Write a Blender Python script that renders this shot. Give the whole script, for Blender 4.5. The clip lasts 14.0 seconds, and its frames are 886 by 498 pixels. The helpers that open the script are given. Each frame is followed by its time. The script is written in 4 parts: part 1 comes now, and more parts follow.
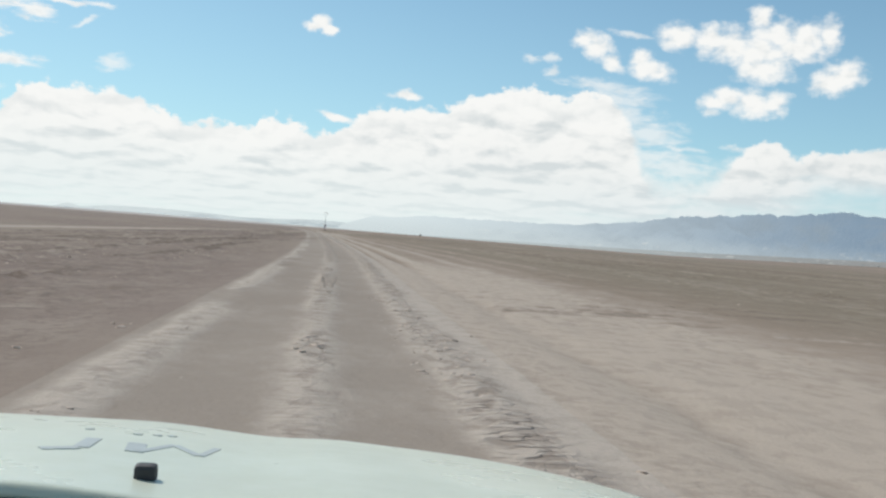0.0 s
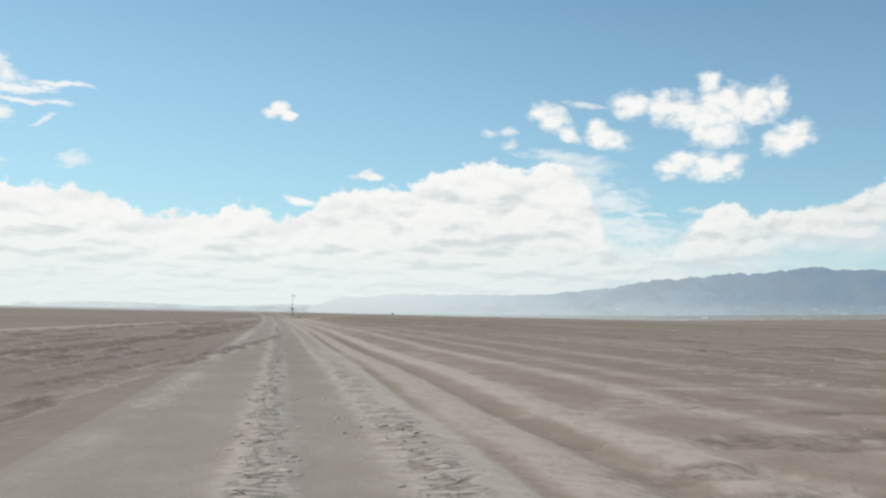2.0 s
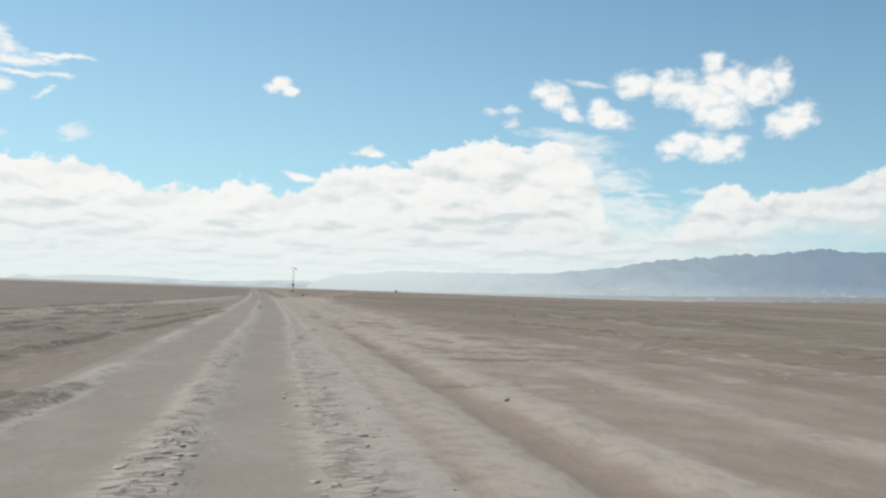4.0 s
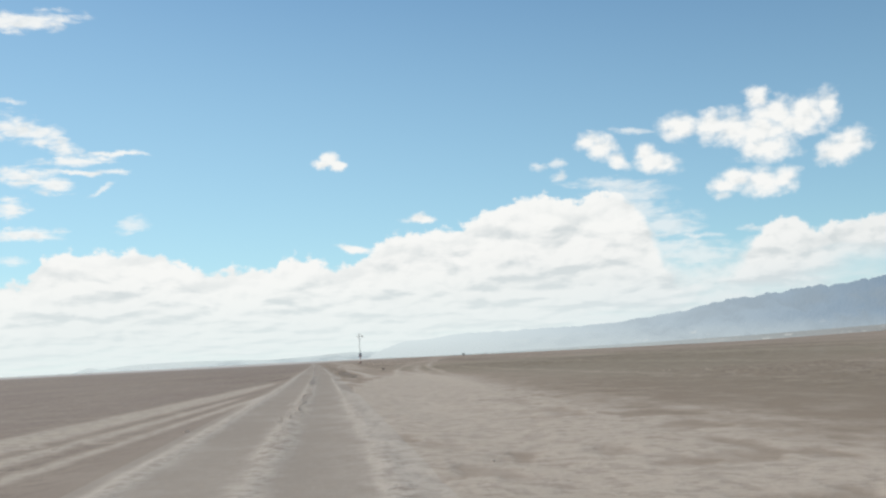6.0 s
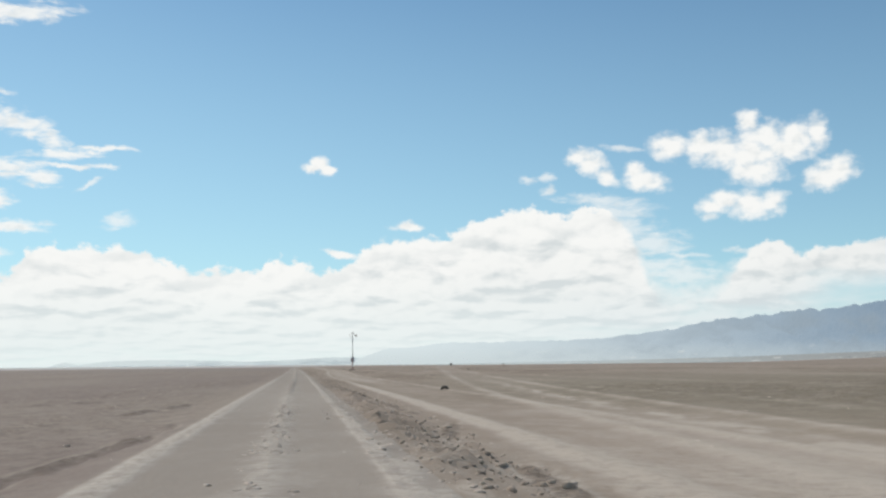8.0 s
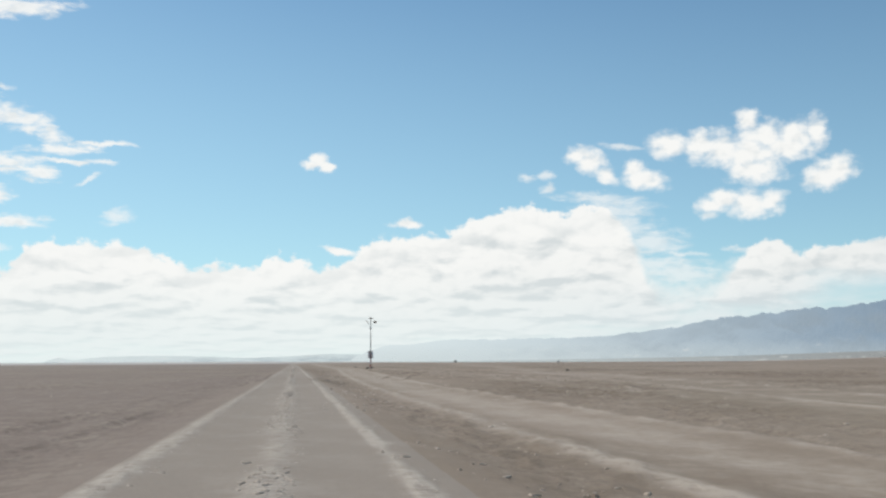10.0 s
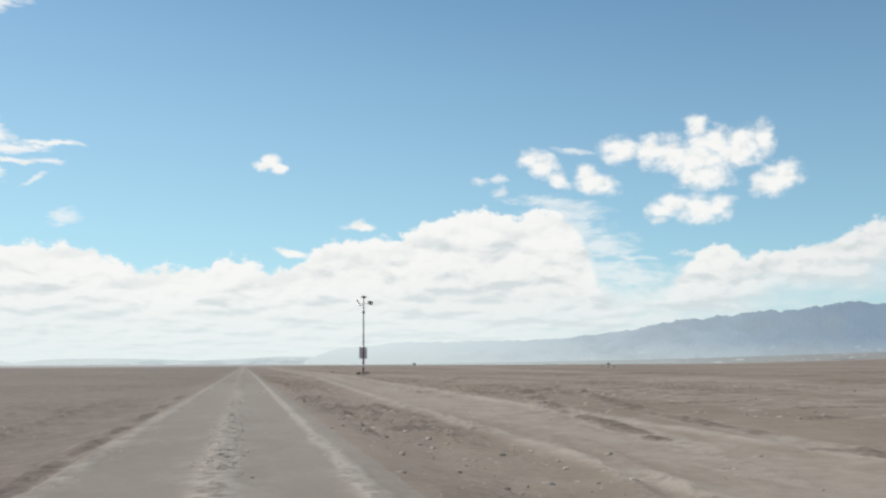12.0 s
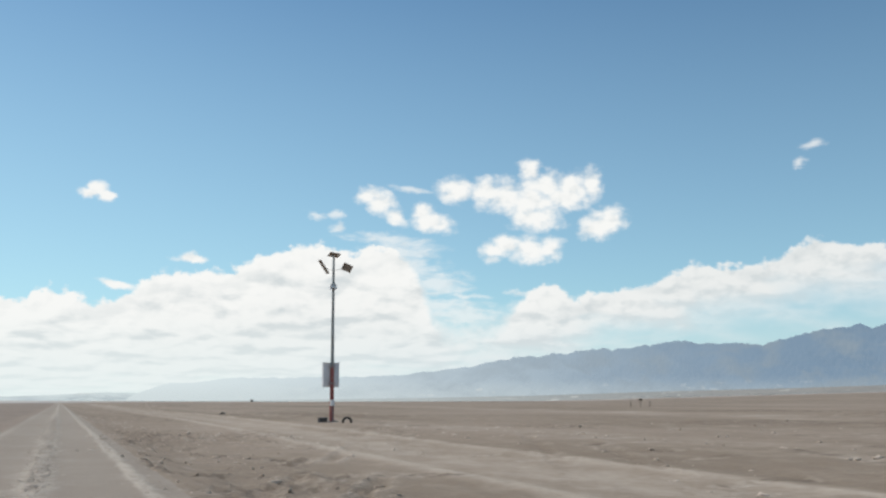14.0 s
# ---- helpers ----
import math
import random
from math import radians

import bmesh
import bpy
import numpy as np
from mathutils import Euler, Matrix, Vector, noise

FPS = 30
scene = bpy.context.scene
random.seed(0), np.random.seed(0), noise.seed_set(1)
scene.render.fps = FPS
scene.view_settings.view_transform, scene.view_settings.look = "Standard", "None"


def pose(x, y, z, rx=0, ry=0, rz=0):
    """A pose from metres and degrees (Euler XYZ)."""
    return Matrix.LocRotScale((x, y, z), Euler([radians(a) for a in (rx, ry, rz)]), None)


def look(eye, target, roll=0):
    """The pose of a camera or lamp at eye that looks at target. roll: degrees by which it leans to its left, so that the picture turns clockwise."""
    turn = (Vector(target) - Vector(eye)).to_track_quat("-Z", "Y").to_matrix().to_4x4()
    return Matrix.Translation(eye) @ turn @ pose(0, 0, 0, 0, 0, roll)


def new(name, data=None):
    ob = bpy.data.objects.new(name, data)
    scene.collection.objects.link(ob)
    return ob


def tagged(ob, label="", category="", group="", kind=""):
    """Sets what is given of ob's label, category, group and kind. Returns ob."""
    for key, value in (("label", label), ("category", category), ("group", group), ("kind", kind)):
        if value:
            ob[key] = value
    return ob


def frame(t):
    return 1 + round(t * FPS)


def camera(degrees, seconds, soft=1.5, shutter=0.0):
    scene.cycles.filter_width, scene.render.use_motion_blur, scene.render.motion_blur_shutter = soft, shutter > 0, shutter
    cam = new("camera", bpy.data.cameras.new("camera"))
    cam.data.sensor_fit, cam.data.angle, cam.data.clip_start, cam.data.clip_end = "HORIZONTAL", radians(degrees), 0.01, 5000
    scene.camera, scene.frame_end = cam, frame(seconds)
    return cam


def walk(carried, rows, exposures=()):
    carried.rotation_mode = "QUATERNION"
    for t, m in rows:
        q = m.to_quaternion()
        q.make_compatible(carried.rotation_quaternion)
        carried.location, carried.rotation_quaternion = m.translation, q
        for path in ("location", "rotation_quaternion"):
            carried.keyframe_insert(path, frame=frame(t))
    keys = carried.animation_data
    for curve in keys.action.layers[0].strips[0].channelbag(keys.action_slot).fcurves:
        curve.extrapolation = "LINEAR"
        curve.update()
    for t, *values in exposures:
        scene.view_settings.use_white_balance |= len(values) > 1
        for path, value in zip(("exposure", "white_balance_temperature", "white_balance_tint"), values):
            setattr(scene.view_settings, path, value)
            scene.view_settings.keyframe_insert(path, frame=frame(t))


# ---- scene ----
cam = camera(49.5, 14.0, soft=2.4)
PATH = [
    (0.0, -9.23, -476.19, 1.15, 89.31, -4.42, -9.70),
    (0.1, -9.02, -472.76, 1.15, 90.42, -3.77, -11.90),
    (0.2, -8.80, -469.33, 1.15, 92.07, -3.48, -14.12),
    (0.3, -8.59, -465.91, 1.15, 93.74, -5.61, -15.73),
    (0.4, -8.37, -462.48, 1.15, 96.36, -7.40, -14.51),
    (0.5, -8.16, -459.06, 1.15, 97.15, -6.89, -13.68),
    (0.7, -7.73, -452.21, 1.15, 95.54, -6.10, -11.29),
    (1.0, -7.08, -441.94, 1.15, 94.33, -2.35, -10.49),
    (1.2, -6.82, -435.10, 1.15, 93.50, -1.24, -10.36),
    (1.5, -6.42, -424.83, 1.15, 93.48, -2.06, -10.64),
    (1.7, -6.16, -417.99, 1.15, 94.23, -1.91, -9.90),
    (2.0, -5.76, -407.72, 1.15, 93.96, -1.14, -11.54),
    (2.2, -5.47, -400.89, 1.15, 93.34, -0.35, -11.72),
    (4.3, -2.47, -329.17, 1.15, 92.72, -2.68, -11.47),
    (4.5, -2.19, -322.35, 1.15, 94.17, -4.79, -10.69),
    (5.0, -1.82, -305.30, 1.15, 93.74, 2.35, -8.17),
    (5.2, -1.67, -298.48, 1.15, 93.78, 3.75, -7.10),
    (5.5, -1.45, -288.26, 1.15, 94.87, 3.62, -7.51),
    (5.7, -1.30, -281.45, 1.15, 94.68, 3.27, -8.25),
    (6.0, -1.08, -271.23, 1.15, 96.34, 2.99, -7.82),
    (6.2, -1.01, -264.42, 1.15, 95.98, 3.10, -8.13),
    (6.5, -0.91, -254.21, 1.15, 96.10, 2.61, -8.33),
    (6.7, -0.84, -247.41, 1.15, 96.66, 1.32, -8.88),
    (7.0, -0.74, -237.20, 1.15, 96.13, 1.67, -8.30),
    (7.2, -0.67, -230.40, 1.15, 96.60, 0.70, -7.85),
    (7.5, -0.57, -220.20, 1.15, 95.94, 1.10, -8.68),
    (7.7, -0.54, -213.40, 1.15, 95.52, 0.41, -9.05),
    (8.0, -0.49, -203.21, 1.15, 96.86, 0.65, -8.90),
    (8.2, -0.45, -196.41, 1.15, 96.42, -1.18, -8.96),
    (10.3, -0.08, -125.16, 1.15, 96.72, 0.43, -9.01),
    (10.5, -0.04, -118.38, 1.15, 96.36, -0.47, -9.21),
    (10.7, -0.01, -111.60, 1.15, 96.24, 0.62, -8.65),
    (11.0, 0.04, -101.44, 1.15, 97.82, -2.10, -10.76),
    (11.2, 0.08, -94.67, 1.15, 98.00, -1.43, -11.34),
    (11.5, 0.13, -84.51, 1.15, 96.38, -0.85, -12.53),
    (11.7, 0.17, -77.74, 1.15, 96.26, 0.06, -13.04),
    (12.0, 0.22, -67.59, 1.15, 96.85, 0.35, -11.84),
    (12.2, 0.26, -60.83, 1.15, 96.78, 0.70, -13.13),
    (12.5, 0.31, -50.68, 1.15, 97.20, 0.75, -14.09),
    (12.7, 0.35, -43.92, 1.15, 97.63, 0.53, -14.55),
    (13.0, 0.40, -33.78, 1.15, 97.90, 1.06, -16.08),
    (13.2, 0.44, -27.02, 1.15, 98.55, 0.40, -17.83),
    (13.5, 0.49, -16.88, 1.15, 98.78, -0.05, -19.15),
    (13.7, 0.52, -10.13, 1.15, 97.97, 0.59, -19.63),
    (14.0, 0.57, -0.00, 1.15, 98.96, 0.22, -21.69),
]
walk(cam, [(t, pose(x, y, z, rx, ry, rz)) for t, x, y, z, rx, ry, rz in PATH])

# ---- sky and sun ----
SUN_AZ, SUN_EL = -38.0, 48.0          # degrees from the road's direction, to the right; above the plain

world = bpy.data.worlds.new("desert_sky")
scene.world = world
world.use_nodes = True
WT = world.node_tree
WT.nodes.clear()


class Net:
    """Short forms for building node trees."""

    def __init__(self, tree):
        self.t = tree

    def put(self, kind, **props):
        n = self.t.nodes.new(kind)
        for k, v in props.items():
            setattr(n, k, v)
        return n

    def wire(self, sock, v):
        if isinstance(v, bpy.types.NodeSocket):
            self.t.links.new(v, sock)
        elif v is not None:
            sock.default_value = v

    def m(self, op, a, b=None, c=None, clamp=False):
        n = self.put("ShaderNodeMath", operation=op, use_clamp=clamp)
        for s, v in zip(n.inputs, (a, b, c)):
            self.wire(s, v)
        return n.outputs[0]

    def vm(self, op, a, b=None):
        n = self.put("ShaderNodeVectorMath", operation=op)
        for s, v in zip(n.inputs, (a, b)):
            self.wire(s, v)
        return n.outputs["Value" if op in ("LENGTH", "DOT_PRODUCT") else 0]

    def xyz(self, x=0.0, y=0.0, z=0.0):
        n = self.put("ShaderNodeCombineXYZ")
        for s, v in zip(n.inputs, (x, y, z)):
            self.wire(s, v)
        return n.outputs[0]

    def split(self, v):
        n = self.put("ShaderNodeSeparateXYZ")
        self.wire(n.inputs[0], v)
        return n.outputs

    def noise(self, vec, scale, detail=4.0, rough=0.55, out="Fac", distort=0.0):
        n = self.put("ShaderNodeTexNoise")
        self.wire(n.inputs["Vector"], vec)
        n.inputs["Scale"].default_value = scale
        n.inputs["Detail"].default_value = detail
        n.inputs["Roughness"].default_value = rough
        n.inputs["Distortion"].default_value = distort
        return n.outputs[out]

    def ramp(self, v, lo, hi, a=0.0, b=1.0, smooth=True):
        n = self.put("ShaderNodeMapRange", interpolation_type="SMOOTHSTEP" if smooth else "LINEAR")
        for s, x in zip(n.inputs, (v, lo, hi, a, b)):
            self.wire(s, x)
        return n.outputs[0]

    def mix(self, f, a, b, mode="MIX"):
        n = self.put("ShaderNodeMix", data_type="RGBA", blend_type=mode)
        self.wire(n.inputs[0], f)
        for s, v in ((n.inputs[6], a), (n.inputs[7], b)):
            self.wire(s, (*v, 1.0) if isinstance(v, tuple) and len(v) == 3 else v)
        return n.outputs[2]

    def curve(self, v, pts):
        n = self.put("ShaderNodeFloatCurve")
        self.wire(n.inputs["Value"], v)
        c = n.mapping.curves[0]
        while len(c.points) < len(pts):
            c.points.new(0.5, 0.5)
        for p, (x, y) in zip(c.points, pts):
            p.location, p.handle_type = (x, y), "AUTO_CLAMPED"
        n.mapping.update()
        return n.outputs[0]


W = Net(WT)
way = W.put("ShaderNodeTexCoord").outputs["Generated"]
dx, dy, dz = W.split(way)
az = W.m("MULTIPLY", W.m("ARCTAN2", dx, dy), 57.2958)
el = W.m("MULTIPLY", W.m("ARCSINE", dz), 57.2958)
flat = W.xyz(az, el)
curl = W.vm("SUBTRACT", W.noise(flat, 0.9, 4.0, 0.6, "Color"), (0.5, 0.5, 0.5))
v = W.vm("ADD", flat, W.vm("MULTIPLY", curl, (1.1, 0.75, 0.0)))
fluff = W.noise(W.vm("MULTIPLY", flat, (1.0, 1.4, 1.0)), 1.0, 5.0, 0.55)

# single clouds: azimuth, elevation, half width, half height and tilt in degrees
CLOUDS_CENTRE = [
    (1.52, 11.85, 0.88, 0.78, 0), (1.22, 11.59, 1.04, 0.47, 0), (2.02, 11.48, 0.94, 0.47, 0), (6.98, 8.19, 1.15, 0.47, -1), (2.78, 6.6, 1.66, 0.36, -11)]
CLOUDS_WEST = [
    (-15.51, 19.3, 4.29, 0.83, 6), (-16.33, 13.46, 1.98, 0.73, 4), (-15.7, 13.57, 1.77, 0.83, 4), (-14.68, 13.18, 2.02, 0.83, 4), (-13.5, 12.64, 1.37, 0.57, -9),
    (-10.63, 12.31, 2.27, 0.26, -1), (-12.74, 11.87, 3.22, 0.47, 3), (-12.44, 11.26, 3.69, 0.26, 2), (-15.51, 10.93, 2.87, 0.83, 3), (-14.06, 10.44, 1.8, 0.73, -6),
    (-16.13, 9.18, 1.31, 1.04, 2), (-15.46, 7.76, 3.16, 0.57, 2), (-19.5, 14, 4.2, 1.6, 3), (-20.5, 10.3, 4, 1.4, 3), (-19, 19, 3.5, 1.2, 6)]
CLOUDS_EAST = [
    (27.05, 13.5, 1.0, 1.15, -6),
    (17.27, 12.08, 1.24, 0.88, -3), (17.95, 11.71, 1.54, 1.14, -29), (18.81, 10.93, 1.33, 0.83, -39), (20.47, 11.08, 1.01, 0.93, -4), (21.13, 10.51, 2.01, 0.88, -10),
    (22.66, 12.41, 1.99, 1.14, -5), (24.26, 12.25, 1.96, 1.35, -5), (25.51, 11.97, 1.94, 1.66, -5), (27.73, 12.58, 2.13, 1.35, -6), (30.75, 12.62, 1, 1.45, -7),
    (29.7, 12.52, 1.66, 1.45, -6), (29.06, 11.94, 2.55, 1.24, -6), (27.21, 11.68, 2.61, 1.66, -6), (27.31, 10.79, 2.46, 1.45, -5), (24.85, 8.84, 1.26, 0.83, -4),
    (25.65, 9.1, 1.73, 0.93, -5), (26.88, 8.84, 2.13, 1.24, -5), (28.11, 9, 1.21, 1.04, -5), (30.81, 10.07, 1.45, 1.24, 14), (31.63, 10.45, 1.61, 1.35, 14)]
WISPS = [
    (19.79, 12.51, 2.03, 0.31, -8), (23.12, 6.19, 2.69, 0.31, -5), (26.26, 6.32, 1.66, 0.26, -4), (22.5, 5, 5, 1.3, -3), (21.2, 6.9, 3.4, 1.5, -3),
    (19.37, 8.88, 3.54, 1.14, -3), (19.82, 7.86, 3.52, 1.04, -3), (21.97, 5.6, 4.44, 0.83, -3), (17.92, 9.63, 3.58, 0.52, -3), (-9.84, 8.3, 1.51, 0.73, 16),
    (43.4, 14.1, 1.04, 0.48, 5), (42.6, 13.2, 0.72, 0.44, 15), (6.23, 8.11, 1.21, 0.26, -1), (-16.19, 6.3, 1.2, 0.39, 1), (-11.47, 10.29, 1.51, 0.26, 34),
    (-16.35, 14.94, 1.32, 0.26, -5), (14.11, 10.92, 1.02, 0.45, -11), (15.23, 10.93, 0.84, 0.45, -3), (15.37, 10.2, 0.77, 0.51, -3), (24.66, 8.31, 0.89, 0.39, -4)]


def gather(blobs):
    """How deep inside the nearest of these clouds a direction lies: 1 at a middle, 0 well outside."""
    best = None
    for a, e, w, h, tilt in blobs:
        at = W.put("ShaderNodeMapping", vector_type="TEXTURE")
        W.wire(at.inputs["Vector"], v)
        at.inputs["Location"].default_value = (a, e, 0.0)
        at.inputs["Rotation"].default_value = (0.0, 0.0, radians(tilt))
        at.inputs["Scale"].default_value = (w, h, 1.0)
        d = W.put("ShaderNodeTexGradient", gradient_type="SPHERICAL")
        W.wire(d.inputs["Vector"], at.outputs[0])
        best = d.outputs["Fac"] if best is None else W.m("SMOOTH_MAX", best, d.outputs["Fac"], 0.06)
    return best


feather = W.noise(W.vm("MULTIPLY", flat, (0.75, 2.4, 1.0)), 1.0, 6.0, 0.6, distort=0.4)


def puffed(field, rough, amount, hi):
    """Cover of clouds whose field is frayed by a noise."""
    frayed = W.m("ADD", field, W.m("MULTIPLY", W.m("SUBTRACT", rough, 0.5), amount))
    return W.m("MULTIPLY", W.ramp(frayed, 0.12, hi), W.ramp(field, 0.06, 0.22))


puffs = W.m("MAXIMUM", W.m("MAXIMUM", puffed(gather(CLOUDS_CENTRE), fluff, 0.8, 0.68), W.m("MULTIPLY", puffed(gather(CLOUDS_WEST), feather, 1.9, 0.92), 0.92)), puffed(gather(CLOUDS_EAST), fluff, 1.15, 0.80))
thread = gather(WISPS)
veil = W.m("MULTIPLY", W.ramp(W.m("ADD", thread, W.m("MULTIPLY", W.m("SUBTRACT", feather, 0.5), 1.5)), 0.15, 0.95, 0.0, 0.66), W.ramp(thread, 0.04, 0.35))

# the long cloud bank: its upper edge and its lower edge along the horizon
BANK_TOP = [
    (-60, 6), (-40, 7), (-22, 5.2), (-16.4, 5.1), (-15.2, 5.3), (-14.9, 6.3), (-14.4, 6.6), (-12.7, 6.9), (-11.5, 6.7), (-10.1, 6.9), (-8.7, 6.6), (-7, 6.1),
    (-6.1, 5.5), (-4.3, 5.6), (-2.1, 5.6), (-1.5, 6.1), (-0.6, 6.3), (0.5, 6.1), (1.4, 5.7), (2.3, 5.7), (3.6, 6.3), (5.3, 7.3), (7, 7.5), (9.1, 7.6),
    (10.1, 8.1), (14.6, 9.1), (15.9, 8.8), (17.6, 9.1), (19.5, 9), (20.5, 7.9), (21.4, 6.1), (22.6, 5.4), (25.1, 5.7), (26.9, 6.5), (27.8, 6.8), (30, 6.1),
    (31.5, 6.2), (33, 6.5), (35.3, 7.2), (36.5, 7.7), (38.8, 7.6), (40, 7.5), (43.1, 8.8), (44, 8.7), (44.8, 8.2), (46.8, 8.4), (52, 7.9), (60, 7)]
BANK_FOOT = [(-60, 0.0), (10, 0.0), (19, 1.2), (26, 2.3), (32, 4.0), (39, 5.4), (47, 6.2), (60, 5.4)]
calm = W.vm("ADD", flat, W.vm("MULTIPLY", curl, (0.8, 0.55, 0.0)))
span = W.m("DIVIDE", W.m("ADD", W.split(calm)[0], 60.0), 120.0, clamp=True)
top = W.m("MULTIPLY", W.curve(span, [((a + 60) / 120, e / 20) for a, e in BANK_TOP]), 20.0)
foot = W.m("MULTIPLY", W.curve(span, [((a + 60) / 120, e / 20) for a, e in BANK_FOOT]), 20.0)
depth = W.m("SUBTRACT", top, W.split(calm)[1])
blurry = W.m("MULTIPLY", W.ramp(az, 18.5, 21.0), W.ramp(az, 24.5, 27.0, 1.0, 0.0))
bank = W.ramp(W.m("ADD", depth, W.m("MULTIPLY", W.m("SUBTRACT", fluff, 0.5), 2.0)), -0.16, W.m("ADD", 0.28, W.m("MULTIPLY", blurry, 2.4)))
under = W.m("SUBTRACT", el, foot)
lofty = W.m("MULTIPLY", W.m("LOGARITHM", W.m("ADD", W.m("MAXIMUM", el, 0.0), 1.0), 2.71828), 4.2)
rolls = W.xyz(W.m("MULTIPLY", az, 0.27), lofty)
streak = W.noise(rolls, 1.0, 5.0, 0.50, distort=0.25)
toward_sun = W.noise(W.vm("ADD", rolls, (-0.10, 0.30, 0.0)), 1.0, 5.0, 0.50, distort=0.25)
bank = W.m("MULTIPLY", bank, W.ramp(W.m("ADD", under, W.m("MULTIPLY", W.m("SUBTRACT", streak, 0.5), 5.0)), -2.6, 1.6, 0.04, 1.0))

# scattered cloud over the rest of the sky, behind and overhead
aside = W.m("MAXIMUM", W.ramp(W.m("ABSOLUTE", W.m("SUBTRACT", az, 15.0)), 36.0, 60.0), W.ramp(el, 26.0, 36.0))
over = W.ramp(W.noise(W.vm("MULTIPLY", way, (1.0, 1.0, 2.2)), 3.2, 7.0, 0.6), 0.55, 0.68)
over = W.m("MULTIPLY", over, aside)

cover = W.m("MAXIMUM", W.m("MAXIMUM", puffs, bank), W.m("MAXIMUM", veil, over))

sky = W.put("ShaderNodeTexSky", sky_type="NISHITA", sun_disc=False, sun_elevation=radians(SUN_EL), sun_rotation=radians(SUN_AZ), altitude=1200.0, air_density=1.0, dust_density=0.6, ozone_density=1.4)
clear = W.mix(1.0, sky.outputs[0], (0.74, 1.0, 1.03), "MULTIPLY")
thin = W.m("MULTIPLY", W.ramp(el, 2.0, 24.0, 0.72, 0.07, False), W.ramp(az, -20.0, 45.0, 0.85, 0.45))
blue = W.mix(thin, clear, (5.6, 8.4, 9.0))
# light and shade of the clouds: bright where they face the sun, grey where they turn away
turned = W.m("ADD", W.m("MULTIPLY", W.m("SUBTRACT", toward_sun, streak), 3.4), W.m("MULTIPLY", W.m("SUBTRACT", streak, 0.5), 0.9))
belly = W.m("ADD", W.m("MULTIPLY", W.ramp(turned, -0.15, 0.60), W.ramp(depth, 0.2, 2.2, 0.35, 1.0)), W.m("ADD", W.ramp(depth, 1.0, 5.5, 0.0, 0.22), W.ramp(az, 18.0, 40.0, 0.0, 0.40)), clamp=True)
puff_shade = W.m("MULTIPLY", W.ramp(W.m("SUBTRACT", W.noise(W.vm("MULTIPLY", W.vm("ADD", flat, (-0.2, 0.5, 0.0)), (1.0, 1.4, 1.0)), 1.0, 2.0, 0.5), W.noise(W.vm("MULTIPLY", flat, (1.0, 1.4, 1.0)), 1.0, 2.0, 0.5)), -0.05, 0.30), 0.38)
belly = W.m("ADD", belly, W.m("MULTIPLY", puff_shade, W.ramp(az, 16.0, 30.0, 0.45, 1.1)), clamp=True)
shade = W.mix(W.m("SUBTRACT", 1.0, bank), belly, puff_shade)
white = W.mix(shade, (9.35, 9.4, 9.2), (6.7, 7.15, 7.25))
air = W.mix(cover, blue, white)
haze = W.ramp(el, 0.0, 6.0, 0.72, 0.0)
air = W.mix(haze, air, W.mix(W.ramp(az, 8.0, 34.0), (7.9, 8.8, 8.8), (6.0, 7.2, 7.8)))
bg = W.put("ShaderNodeBackground")
WT.links.new(air, bg.inputs[0])
bg.inputs[1].default_value = 0.1
WT.links.new(bg.outputs[0], W.put("ShaderNodeOutputWorld").inputs[0])

sun_data = bpy.data.lights.new("sun", "SUN")
sun_data.energy, sun_data.angle, sun_data.color = 3.0, radians(0.53), (1.0, 0.955, 0.89)
sun = new("sun", sun_data)
sa, se = radians(SUN_AZ), radians(SUN_EL)
sun.matrix_world = look((400 * math.sin(sa) * math.cos(se), 400 * math.cos(sa) * math.cos(se), 400 * math.sin(se)), (0, 0, 0))

# ---- materials ----
def material(name, rough=0.9, metal=0.0):
    mat = bpy.data.materials.new(name)
    mat.use_nodes = True
    n = Net(mat.node_tree)
    bsdf = mat.node_tree.nodes["Principled BSDF"]
    bsdf.inputs["Roughness"].default_value = rough
    bsdf.inputs["Metallic"].default_value = metal
    return mat, n, bsdf


def place_of(n):
    return n.put("ShaderNodeNewGeometry").outputs["Position"]


def bumped(n, bsdf, height, strength, distance):
    b = n.put("ShaderNodeBump")
    b.inputs["Strength"].default_value = strength
    b.inputs["Distance"].default_value = distance
    n.wire(b.inputs["Height"], height)
    n.wire(bsdf.inputs["Normal"], b.outputs[0])


